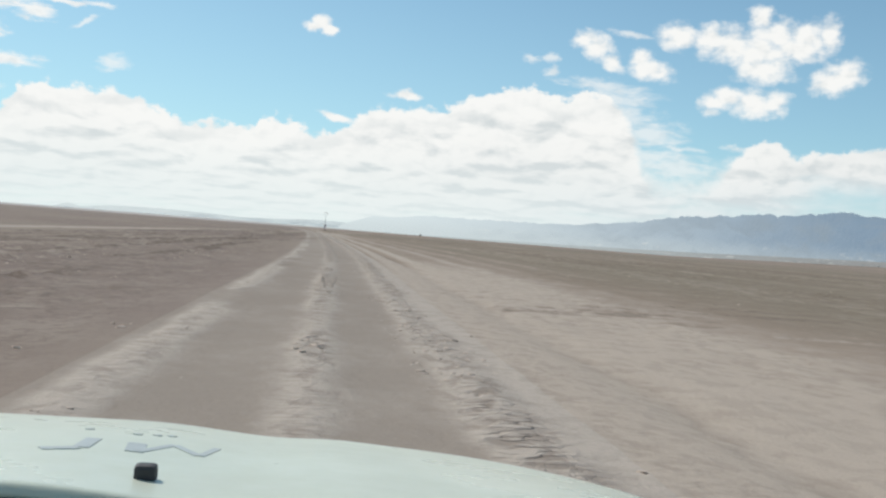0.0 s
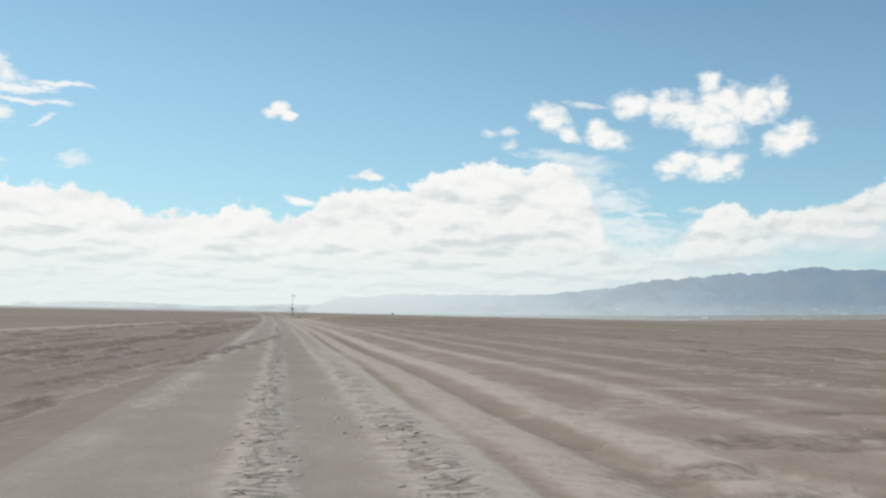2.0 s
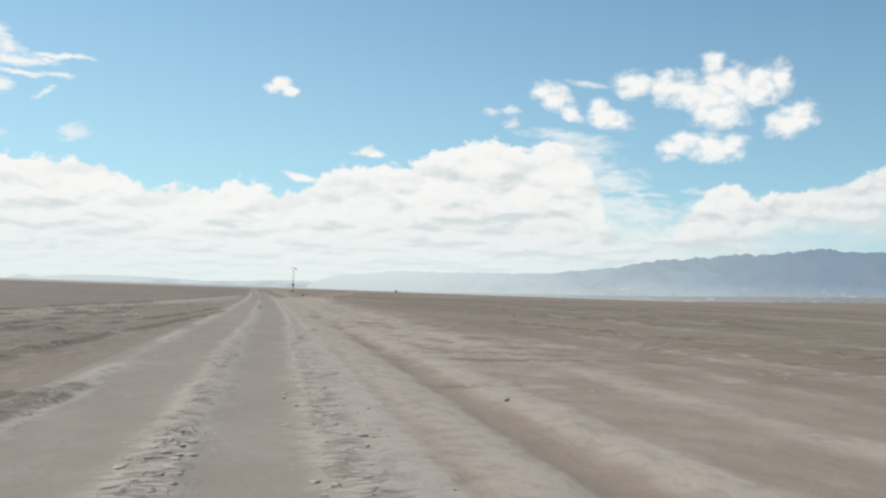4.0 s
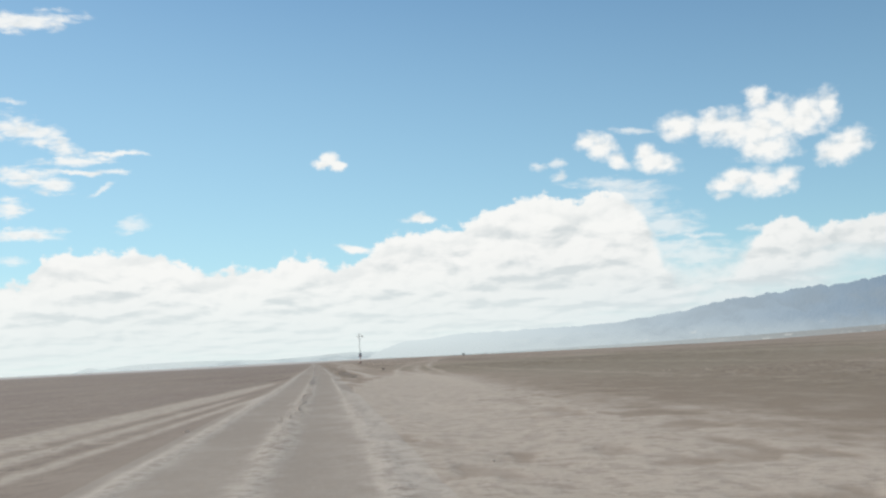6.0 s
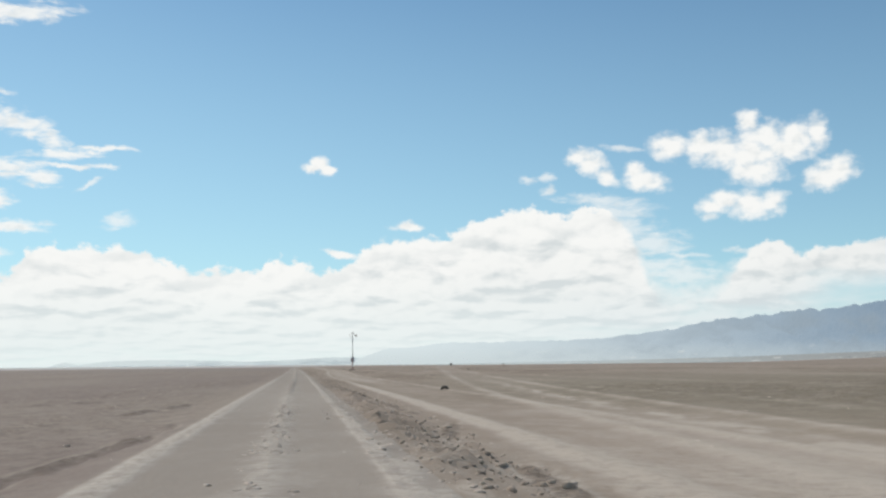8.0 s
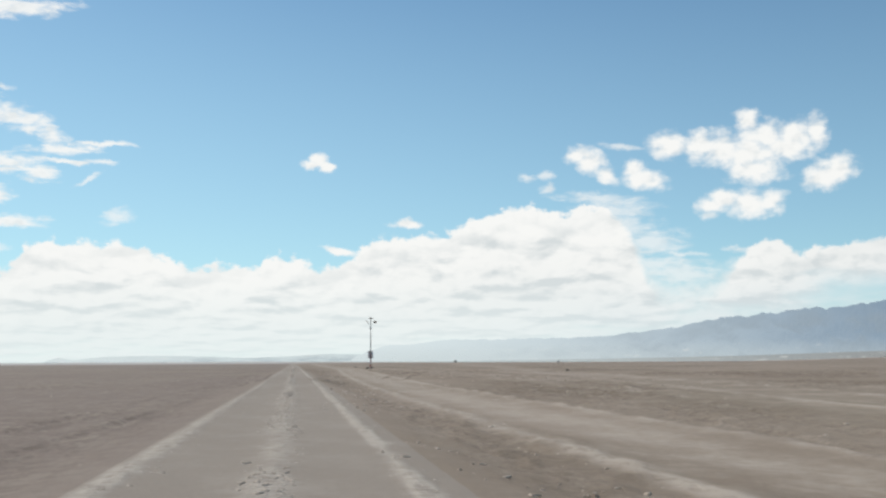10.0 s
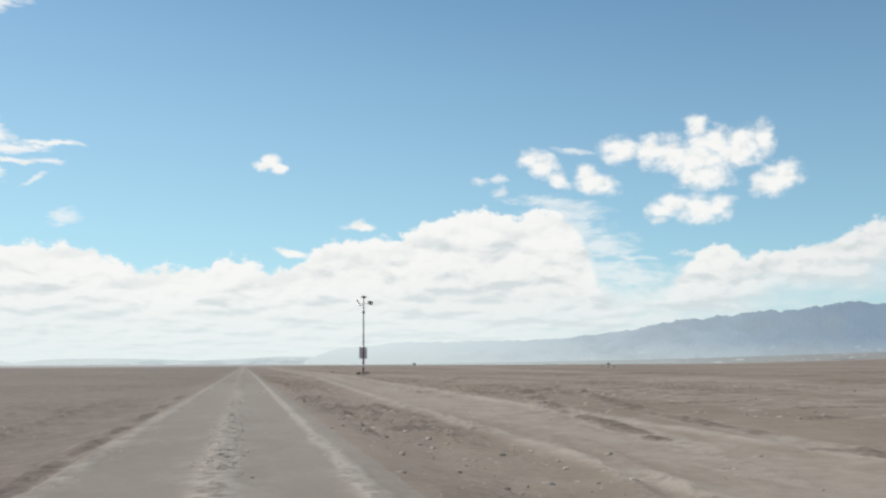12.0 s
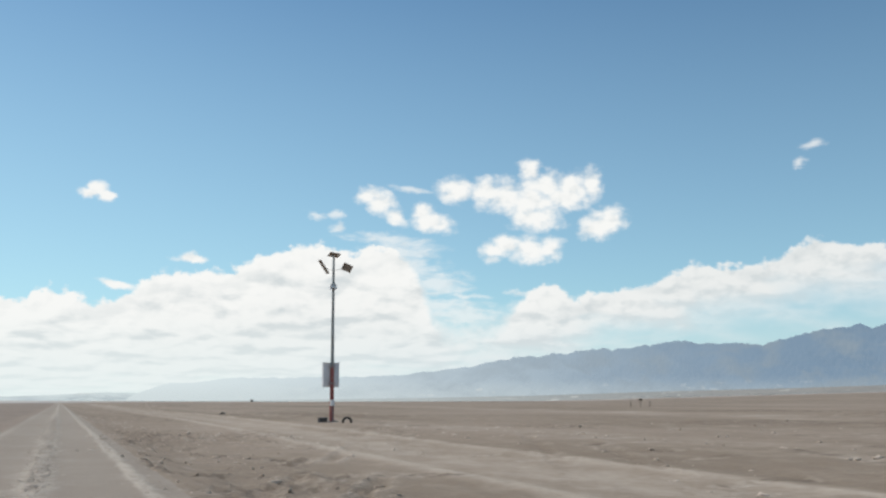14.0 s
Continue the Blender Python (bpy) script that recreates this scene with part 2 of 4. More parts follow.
def soil(name, dark, mid, pale, gravel, relief=0.8):
    """Dry desert soil. The attribute "powder" marks loose pale dust, "stony" the coarse gravel crust."""
    dark, mid, pale, gravel = ((1.03 * c[0], c[1], c[2]) for c in (dark, mid, pale, gravel))     # a touch of iron
    mat, n, bsdf = material(name, 0.95)
    bsdf.inputs["Specular IOR Level"].default_value = 0.2
    p = place_of(n)
    powder = n.put("ShaderNodeAttribute", attribute_name="powder").outputs["Fac"]
    stony = n.put("ShaderNodeAttribute", attribute_name="stony").outputs["Fac"]
    lumpy = n.put("ShaderNodeAttribute", attribute_name="lumpy").outputs["Fac"]
    salt_haze = n.put("ShaderNodeAttribute", attribute_name="salt_haze").outputs["Fac"]
    olive = n.put("ShaderNodeAttribute", attribute_name="olive").outputs["Fac"]
    turned = n.put("ShaderNodeAttribute", attribute_name="turned").outputs["Fac"]
    wide = n.noise(n.vm("MULTIPLY", p, (0.055, 0.02, 0.0)), 1.0, 4.0, 0.6)
    patch = n.noise(n.vm("MULTIPLY", p, (1.0, 0.55, 1.0)), 1.0, 6.0, 0.68)
    flake = n.noise(n.vm("MULTIPLY", p, (4.2, 3.0, 4.2)), 1.0, 5.0, 0.62, distort=0.3)
    grain = n.noise(p, 11.0, 5.0, 0.7)
    fine = n.noise(p, 45.0, 3.0, 0.7)
    col = n.mix(n.ramp(wide, 0.36, 0.64), dark, mid)
    col = n.mix(n.m("MULTIPLY", olive, 0.75), col, (0.240, 0.204, 0.145))
    col = n.mix(n.m("MULTIPLY", n.ramp(patch, 0.44, 0.66), n.m("ADD", 0.14, n.m("MULTIPLY", stony, 0.25))), col, pale)
    col = n.mix(n.m("MULTIPLY", stony, n.ramp(n.m("ADD", n.m("MULTIPLY", flake, 0.6), n.m("MULTIPLY", grain, 0.4)), 0.46, 0.58, 0.05, 0.8)), col, gravel)
    ragged = n.m("ADD", n.m("MULTIPLY", n.m("SUBTRACT", patch, 0.5), 1.7), n.m("MULTIPLY", n.m("SUBTRACT", flake, 0.5), 1.1))
    dust = n.ramp(n.m("ADD", powder, n.m("MULTIPLY", ragged, n.m("ADD", 0.45, n.m("MULTIPLY", lumpy, 0.45)))), 0.10, 0.90)
    col = n.mix(n.m("MULTIPLY", dust, n.ramp(powder, 0.0, 0.2)), col, pale)
    crack = n.ramp(n.m("SUBTRACT", flake, n.m("MULTIPLY", dust, 0.12)), 0.30, 0.40, 0.60, 0.0)
    crack = n.m("MULTIPLY", crack, n.m("ADD", 0.10, n.m("MULTIPLY", n.m("MAXIMUM", stony, lumpy), 0.9)))
    col = n.mix(crack, col, gravel)
    cell = n.put("ShaderNodeTexVoronoi", feature="F1")
    n.wire(cell.inputs["Vector"], n.vm("ADD", n.vm("MULTIPLY", p, (5.5, 12.0, 9.0)), n.vm("MULTIPLY", n.noise(p, 5.0, 2.0, 0.5, "Color"), (1.2, 1.2, 0.0))))
    cell.inputs["Scale"].default_value = 1.0
    gap = n.m("MULTIPLY", n.ramp(cell.outputs["Distance"], 0.42, 0.72), n.m("MULTIPLY", lumpy, n.ramp(patch, 0.35, 0.55)))
    col = n.mix(n.m("MULTIPLY", n.m("MULTIPLY", lumpy, n.ramp(cell.outputs["Distance"], 0.15, 0.50, 0.85, 0.0)), n.ramp(patch, 0.35, 0.55)), col, pale)
    col = n.mix(n.m("MULTIPLY", gap, 0.45), col, gravel)
    col = n.mix(n.m("MULTIPLY", turned, n.ramp(flake, 0.36, 0.60, 0.95, 0.25)), col, tuple(k * 0.78 for k in gravel))
    # pale salt flat, and distance haze put into the soil's colour
    col = n.mix(n.m("MULTIPLY", salt_haze, 0.8), col, (0.74, 0.75, 0.73))
    col = n.mix(0.35, col, n.mix(fine, (0.14, 0.12, 0.10), (0.62, 0.57, 0.50)), "OVERLAY")
    n.wire(bsdf.inputs["Base Color"], col)
    h = n.m("ADD", n.m("MULTIPLY", flake, 0.6), n.m("ADD", n.m("MULTIPLY", grain, 0.3), n.m("MULTIPLY", dust, 0.25)))
    h = n.m("SUBTRACT", h, n.m("MULTIPLY", gap, 0.35))
    h = n.m("MULTIPLY", h, n.m("ADD", 0.35, n.m("MULTIPLY", n.m("MAXIMUM", stony, lumpy), 0.65)))
    bumped(n, bsdf, h, relief, 0.10)
    return mat


SOIL = soil("brown_gravel_soil", (0.262, 0.213, 0.178), (0.308, 0.258, 0.207), (0.45, 0.395, 0.325), (0.168, 0.131, 0.106))
SOIL_EAST = soil("olive_gravel_soil", (0.265, 0.214, 0.161), (0.348, 0.286, 0.226), (0.49, 0.428, 0.354), (0.172, 0.137, 0.104))
TRACK = soil("packed_dirt_track", (0.308, 0.266, 0.220), (0.350, 0.307, 0.256), (0.50, 0.45, 0.385), (0.225, 0.187, 0.152))


def plain(name, col, rough=0.6, metal=0.0, dirt=0.25, scale=6.0, dirt_col=(0.30, 0.26, 0.21)):
    """Paint, steel, rubber or concrete with dust and a slight grain."""
    mat, n, bsdf = material(name, rough, metal)
    tc = n.put("ShaderNodeTexCoord").outputs["Object"]
    a, b = n.noise(tc, scale, 5.0, 0.65), n.noise(tc, scale * 9.0, 3.0, 0.6)
    c = n.mix(n.m("MULTIPLY", n.ramp(a, 0.45, 0.75), dirt), col, dirt_col)
    c = n.mix(0.2, c, n.mix(b, (0.25, 0.25, 0.25), (0.75, 0.75, 0.75)), "OVERLAY")
    n.wire(bsdf.inputs["Base Color"], c)
    n.wire(bsdf.inputs["Roughness"], n.ramp(a, 0.2, 0.8, max(rough - 0.12, 0.05), min(rough + 0.15, 1.0)))
    bumped(n, bsdf, b, 0.15, 0.004)
    return mat


STEEL = plain("weathered_galvanised_steel", (0.30, 0.30, 0.29), 0.55, 0.6, 0.35)
RED = plain("faded_red_paint", (0.30, 0.075, 0.065), 0.6, 0.0, 0.4)
LIGHT_GREY = plain("light_grey_enamel", (0.74, 0.73, 0.74), 0.45, 0.0, 0.3)
PANEL_BACK = plain("solar_panel_backing", (0.24, 0.19, 0.155), 0.5, 0.0, 0.25)
CELLS = plain("solar_cells", (0.018, 0.024, 0.05), 0.2, 0.0, 0.1)
RUBBER = plain("old_tyre_rubber", (0.025, 0.024, 0.023), 0.85, 0.0, 0.35)
DARK_BOX = plain("black_plastic", (0.03, 0.03, 0.032), 0.6, 0.0, 0.3)
CONCRETE = plain("dusty_concrete", (0.36, 0.33, 0.29), 0.9, 0.0, 0.5)
WOOD = plain("grey_weathered_wood", (0.17, 0.14, 0.11), 0.85, 0.0, 0.4)
WHITE_PAINT = plain("white_car_paint", (0.67, 0.70, 0.56), 0.28, 0.0, 0.12, 2.0)
GREY_LETTER = plain("grey_lettering", (0.47, 0.50, 0.47), 0.4, 0.0, 0.1)
PALE_WALL = plain("pale_rendered_wall", (0.72, 0.70, 0.66), 0.9, 0.0, 0.2)


def far_rock(name, rock, near_air, far_air, veil, x0, x1, mist=0.5, bare=0.6, specks=0.5):
    """Rock of a far range. The kilometres of lit air before it are painted on as emission, thicker towards x0 than
    towards x1.
    """
    mat, n, bsdf = material(name, 1.0)
    bsdf.inputs["Specular IOR Level"].default_value = 0.0
    p = place_of(n)
    x, _, z = n.split(p)
    gully = n.noise(n.vm("MULTIPLY", p, (0.0026, 0.0026, 0.006)), 1.0, 7.0, 0.62, distort=0.8)
    spots = n.noise(n.vm("MULTIPLY", p, (0.012, 0.012, 0.05)), 1.0, 4.0, 0.6)
    c = n.mix(n.ramp(gully, 0.35, 0.65), rock, tuple(min(1.0, k * 2.2) for k in rock))
    n.wire(bsdf.inputs["Base Color"], c)
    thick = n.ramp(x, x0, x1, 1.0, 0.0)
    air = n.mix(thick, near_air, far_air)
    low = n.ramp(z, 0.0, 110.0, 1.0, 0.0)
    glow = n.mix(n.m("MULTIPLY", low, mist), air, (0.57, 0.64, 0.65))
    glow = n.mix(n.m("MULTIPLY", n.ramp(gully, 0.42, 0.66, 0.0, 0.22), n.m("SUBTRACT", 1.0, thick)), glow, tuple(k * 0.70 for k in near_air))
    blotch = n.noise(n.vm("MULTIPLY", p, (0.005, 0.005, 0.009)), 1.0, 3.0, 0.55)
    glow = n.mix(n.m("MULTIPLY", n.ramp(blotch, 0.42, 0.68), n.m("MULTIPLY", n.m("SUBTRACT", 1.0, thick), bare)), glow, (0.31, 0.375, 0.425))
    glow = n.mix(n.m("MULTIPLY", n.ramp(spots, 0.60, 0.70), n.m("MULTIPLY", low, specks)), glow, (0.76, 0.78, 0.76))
    # the haze colour glows by itself, mixed over the lit rock
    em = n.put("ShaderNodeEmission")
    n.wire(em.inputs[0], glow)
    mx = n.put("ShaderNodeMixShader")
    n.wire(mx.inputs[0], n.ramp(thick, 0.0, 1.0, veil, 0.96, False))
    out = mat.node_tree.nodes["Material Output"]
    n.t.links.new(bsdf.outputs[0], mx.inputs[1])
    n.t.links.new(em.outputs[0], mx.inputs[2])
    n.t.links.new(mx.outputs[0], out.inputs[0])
    return mat


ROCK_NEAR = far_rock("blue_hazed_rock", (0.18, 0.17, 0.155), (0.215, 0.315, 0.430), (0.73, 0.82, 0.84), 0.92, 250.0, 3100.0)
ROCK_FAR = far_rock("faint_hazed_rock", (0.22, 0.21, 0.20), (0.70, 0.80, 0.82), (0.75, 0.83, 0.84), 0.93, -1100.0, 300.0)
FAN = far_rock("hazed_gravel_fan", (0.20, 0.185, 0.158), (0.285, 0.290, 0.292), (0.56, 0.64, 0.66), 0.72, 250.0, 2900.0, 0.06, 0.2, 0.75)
CLOD = soil("dry_dirt_clod", (0.48, 0.415, 0.34), (0.54, 0.47, 0.39), (0.62, 0.55, 0.47), (0.42, 0.36, 0.29), 0.05)
CRUST = soil("dark_dry_crust", (0.32, 0.26, 0.21), (0.38, 0.315, 0.25), (0.47, 0.41, 0.33), (0.24, 0.19, 0.15), 0.05)

# ---- the plain and the dirt road ----
rng = np.random.default_rng(7)
LATTICE = rng.random((256, 256))


def vnoise(x, y):
    """Smooth value noise of two coordinates, 0 to 1."""
    xi, yi = np.floor(x).astype(int), np.floor(y).astype(int)
    fx, fy = x - xi, y - yi
    fx, fy = fx * fx * (3 - 2 * fx), fy * fy * (3 - 2 * fy)
    a, b = LATTICE[xi & 255, yi & 255], LATTICE[(xi + 1) & 255, yi & 255]
    c, d = LATTICE[xi & 255, (yi + 1) & 255], LATTICE[(xi + 1) & 255, (yi + 1) & 255]
    return (a + (b - a) * fx) * (1 - fy) + (c + (d - c) * fx) * fy


def fbm(x, y, octaves=4):
    s, w, tot = 0.0, 1.0, 0.0
    for k in range(octaves):
        s = s + w * vnoise(x * 2**k + 17.3 * k, y * 2**k + 5.1 * k)
        tot, w = tot + w, w * 0.5
    return s / tot


def step(x, lo, hi):
    t = np.clip((x - lo) / (hi - lo), 0, 1)
    return t * t * (3 - 2 * t)


def bump(x, mid, half):
    return np.exp(-((x - mid) / half) ** 2)


ROAD_LINE = [(-4800, -240.0), (-520, -11.6), (-470, -9.0), (-435, -6.9), (-400, -5.6), (-350, -3.9), (-297, -2.4), (-245, -1.35), (-193, -0.75), (-110, -0.2), (-75, 0.0), (-40, 0.1), (15, 0.4), (77, 0.6), (300, 1.3), (4800, 16.0)]
FORK_FAR = [(-262, 0.6), (-236, 3.6), (-200, 7.2), (-180, 9.0), (-160, 10.5), (-120, 15.5), (0, 33.0), (300, 76.0), (900, 160.0)]
FORK_NEAR = [(-262, 0.2), (-236, 3.0), (-216, 5.0), (-190, 6.0), (-150, 6.3), (-110, 6.2), (-85, 6.2), (-30, 7.8), (15, 9.6), (60, 11.4), (250, 13.4), (900, 22.0)]
LEFT_TRACK = [(-520, -34.0), (-400, -22.0), (-357, -18.4), (-325, -15.0), (-300, -11.2), (-277, -8.9), (-255, -6.9), (-235, -5.3), (-213, -3.6), (-190, -2.6), (-150, -2.0)]


def along(line, y):
    """x of a track at y, smoothly."""
    ys, xs = np.array([p[0] for p in line]), np.array([p[1] for p in line])
    return (np.interp(y - 12, ys, xs) + np.interp(y, ys, xs) + np.interp(y + 12, ys, xs)) / 3


# strips of dark, freshly turned earth: half width, then points x, y
WINDROWS = [(0.17, (-1.95, -64), (-1.98, -55), (-2.0, -48)), (0.17, (-1.95, -46), (-2.0, -38), (-2.05, -28)), (0.25, (-3.0, -80), (-2.2, -66)), (0.16, (-2.4, -73), (-1.98, -66.5)),
            (0.28, (-3.9, -193), (-3.5, -189), (-3.1, -186)), (0.20, (-3.0, -187), (-3.0, -182)), (0.35, (-11.5, -170.5), (-7.8, -164.2)), (0.25, (-5.2, -176), (-4.0, -168))]
SCRAPES = [(0.30, (13.2, -24), (9.8, -39.6), (7.5, -53)), (0.28, (15.0, -27), (11.6, -41), (9.4, -55)), (0.20, (11.9, -0.6), (14.2, 10), (17.1, 19)), (0.20, (14.0, -2), (20.5, 20)),
           (0.20, (13.5, -43.6), (18.5, -44.3)), (0.20, (9.2, -53.6), (10.6, -54.0)), (0.22, (13, -47.5), (17, -48.2)), (0.22, (19, -41), (24, -42)), (0.22, (12, -38.5), (16, -39.5))]
CHURN = [(0.16, (2.0, 32.2), (3.4, 33.3)), (0.14, (2.2, 20.6), (2.4, 17.2)), (0.14, (2.0, 13.4), (3.0, 14.2), (3.8, 13.3)), (0.14, (4.2, 14.6), (5.8, 17.8)), (0.18, (6.0, 17.6), (7.6, 17.0)),
         (0.18, (5.2, 20.6), (6.4, 24.0)), (0.18, (6.2, 28.8), (7.8, 28.3)), (0.16, (3.4, 24.0), (4.6, 25.2))]
BANK_CUTS = [(0.16, (1.8, -190), (2.6, -184), (3.4, -180)), (0.18, (2.2, -196), (2.7, -190)), (0.22, (2.9, -176), (2.6, -152)), (0.18, (2.6, -50), (3.4, -44)), (0.18, (3.0, -38), (4.4, -35.5)), (0.18, (2.4, -32), (3.4, -27))]
FURROWS = []
for k in range(64):                                 # shallow furrows beside the first stretch
    fx, fy = rng.uniform(-14, -2.6), rng.uniform(-472, -300)
    fl = rng.uniform(12, 40)
    fx = fx + float(np.interp(fy, (-470, -300), (-9.0, -2.4)))
    FURROWS.append((rng.uniform(0.20, 0.36), (fx, fy), (fx + fl * rng.uniform(0.07, 0.13), fy + fl)))
for k in range(14):
    fx, fy = rng.uniform(10, 30), rng.uniform(-450, -230)
    fl = rng.uniform(10, 26)
    FURROWS.append((rng.uniform(0.2, 0.35), (fx, fy), (fx - fl * rng.uniform(-0.02, 0.16), fy + fl)))
BARE = [(0.20, (-9.0, -447.9), (-8.75, -446.9)), (0.20, (-8.92, -446.2), (-8.72, -445.2)), (0.18, (-8.7, -442.6), (-8.5, -441.4)), (0.22, (-0.1, -297.4), (0.3, -295.6)), (0.2, (-0.1, -299.6), (0.25, -298.5)), (0.14, (-0.75, -298.4), (-0.5, -297.6))]     # dust swept off
DASHES = []
for k in range(80):                                 # short scuffs in the crust beside the far track
    fx, fy = rng.uniform(7.5, 32), rng.uniform(-78, 45)
    fl = rng.uniform(0.8, 3.0)
    DASHES.append((rng.uniform(0.10, 0.2), (fx, fy), (fx + fl, fy + fl * rng.uniform(-0.3, 0.15))))
for k in range(30):                                 # churned verge before the mast
    fx, fy = rng.uniform(2.4, 8.5), rng.uniform(8, 52)
    fl = rng.uniform(0.6, 2.2)
    DASHES.append((rng.uniform(0.09, 0.17), (fx, fy), (fx + fl * rng.uniform(0.2, 0.9), fy + fl * rng.uniform(-1.0, 1.4))))
TURNED = WINDROWS + SCRAPES + CHURN + BANK_CUTS + FURROWS + DASHES


def in_strips(x, y, strips):
    """How far inside the nearest of these strips each x, y lies."""
    out = np.zeros_like(x)
    for strip in strips:
        for (x0, y0), (x1, y1) in zip(strip[1:], strip[2:]):
            r = 2.5 * strip[0]
            m = (y > min(y0, y1) - r) & (y < max(y0, y1) + r) & (x > min(x0, x1) - r) & (x < max(x0, x1) + r)
            xs, ys_ = x[m], y[m]
            t = np.clip(((xs - x0) * (x1 - x0) + (ys_ - y0) * (y1 - y0)) / ((x1 - x0) ** 2 + (y1 - y0) ** 2), 0, 1)
            d = np.hypot(xs - x0 - t * (x1 - x0), ys_ - y0 - t * (y1 - y0))
            out[m] = np.maximum(out[m], np.exp(-(d / (strip[0] * 1.15)) ** 2))
    return out


def earth_turned(x, y):
    """How much of the dark, freshly turned earth lies at each x, y."""
    return in_strips(x, y, TURNED) * (0.35 + 0.65 * step(fbm(x * 0.9 + 5, y * 0.5, 3), 0.38, 0.55))


def soil_form(x, y):
    """Height of the ground, and how powdery and how stony it is, at each x, y."""
    u = x - along(ROAD_LINE, y)
    early = 1 - step(y, -285, -240)                 # the wide first stretch with many ruts
    late = step(y, -214, -190)                      # the raised stretch beyond the fork
    near = np.exp(-(np.maximum(np.abs(u) - 20, 0) / 60) ** 2)
    wob = (fbm(y * 0.07, u * 0 + 3.0, 3) - 0.5) * 0.5
    z = 0.30 * step(x, 12, 60)
    away, north = np.hypot(x, y + 240), np.maximum(y + 240, 0.8 * x)
    z = z - 0.0015 * np.maximum(x - 110, 0) * (1 - 0.9 * step(x - 0.45 * north, 0, 300)) + 0.020 * np.maximum(x - 0.5 * north, 0) * step(away, 250, 1500)
    z = z + (fbm(x * 0.012 + 9, y * 0.012, 3) - 0.5) * 0.5 * step(np.abs(u), 12, 70)
    z = z + 8.0 * step(y, 1500, 4300) * step(-x, -900, 300)     # the salt flat tilts up towards the far hills
    off = step(np.abs(u), 1.7, 3.2)
    right = step(u, 1.5, 3.4)
    z = z - 0.07 * off - 0.16 * late * right * (1 - step(u, 9, 16)) - 0.08 * late * step(-u, 1.6, 3.5)
    on = 1 - step(np.abs(u), 1.5, 2.0)

    fine = fbm(x * 5.5, y * 3.2, 3)
    lump = fbm(x * 1.7 + 3, y * 1.1, 4)
    clod = np.maximum(fbm(x * 2.3, y * 1.9, 4) - 0.5, 0)
    wav = 0.5 + 0.5 * np.sin(y * 8.5 + 3 * vnoise(y * 0.8, u * 2))   # washboard across the ruts

    # the road's own section: two ruts, a middle ridge, a loose berm on each side
    mid_u = u - wob * 0.25
    ridge = bump(mid_u, -0.02, 0.21)
    rut = bump(mid_u, -0.72, 0.42) + bump(mid_u, 0.64, 0.40)
    berm_l, berm_r = bump(mid_u, -1.43 - 0.16 * late, 0.16 + 0.06 * early * (1 - step(y, -420, -360))), bump(mid_u, 1.38, 0.15)
    berm_l = berm_l * (0.30 + 0.70 * step(fbm(y * 0.05 + 2, u * 0 + 1.5, 3), 0.34, 0.50))
    berm_r = berm_r * (0.25 + 0.75 * step(fbm(y * 0.30 + 9, u * 0 + 4.5, 3), 0.36, 0.54))
    berm_l = berm_l * (1 - 0.8 * early * step(fbm(u * 0.9 + 6, y * 0.33, 3), 0.50, 0.60) * step(-mid_u, 1.0, 1.2))
    keep = 0.45 + 0.55 * step(fbm(y * 0.16, u * 0 + 8, 3), 0.36, 0.56)
    z = z + 0.012 * ridge * keep + 0.010 * berm_l + 0.012 * berm_r - 0.014 * rut
    z = z + ridge * keep * (fine - 0.45) * 0.030 + (berm_l + berm_r) * (fine - 0.5) * 0.025 + on * (fine - 0.5) * 0.014 + on * rut * wav * 0.006
    powder = (1.25 - 0.35 * late) * ridge * keep - 0.04 * rut * on + (1.05 - 0.3 * late) * (1 - 0.6 * step(y, -150, -100)) * berm_l * (0.5 + lump) + (1.4 - 0.9 * late) * berm_r * (0.55 + lump) + 0.20 * on
    line_r, line_l = bump(u - 0.1 * wob, 1.39, 0.09), bump(u - 0.1 * wob, -1.60, 0.18)
    powder = powder - 0.12 * on * late * step(np.abs(mid_u), 0.5, 0.9) + 1.1 * late * (line_r * (0.4 + 0.6 * step(fbm(y * 0.35 + 60, u * 1.5, 3), 0.38, 0.5)) + (0.5 - 0.35 * step(y, -150, -100)) * line_l) * (0.45 + 0.9 * lump)
    lumpy = 1.2 * ridge * keep + 0.6 * (berm_l + berm_r)

    # first stretch: a second ridge of clods, then broad pale and dark ruts out to the right
    early = early * (1 - 0.75 * step(y, -330, -300))
    r2 = bump(mid_u, 1.17, 0.20) * early
    z = z + r2 * ((fine - 0.45) * 0.015 + 0.008)
    lanes = bump(mid_u, 1.58, 0.22) * 1.1 + bump(mid_u, 2.36 + 0.4 * wob, 0.30) * 1.15 + bump(mid_u, 3.62 + 0.8 * wob, 0.24) * 1.3 + bump(mid_u, 5.8 + wob, 0.4) * 0.42 + bump(mid_u, 7.8 - wob, 0.5) * 0.30 + bump(mid_u, 10.5 + wob, 0.8) * 0.35
    start = 1 - step(y, -448, -425)
    lanes = lanes * (1 - 0.7 * start) + 0.5 * start * step(u, 1.3, 1.8) * (1 - step(u, 4.5, 9))
    lanes = lanes - (1 - 0.8 * start) * 0.5 * bump(mid_u, 1.86, 0.10) * step(fbm(y * 0.12 + 40, u * 0 + 6, 2), 0.35, 0.5) - (1 - 0.8 * start) * 0.5 * bump(mid_u, 2.92 + 0.6 * wob, 0.17)
    powder = powder + early * (0.8 * r2 + lanes * (0.6 + 0.9 * lump) + 0.26 * step(u, 1.2, 2.2) * (1 - step(u, 4, 12)))
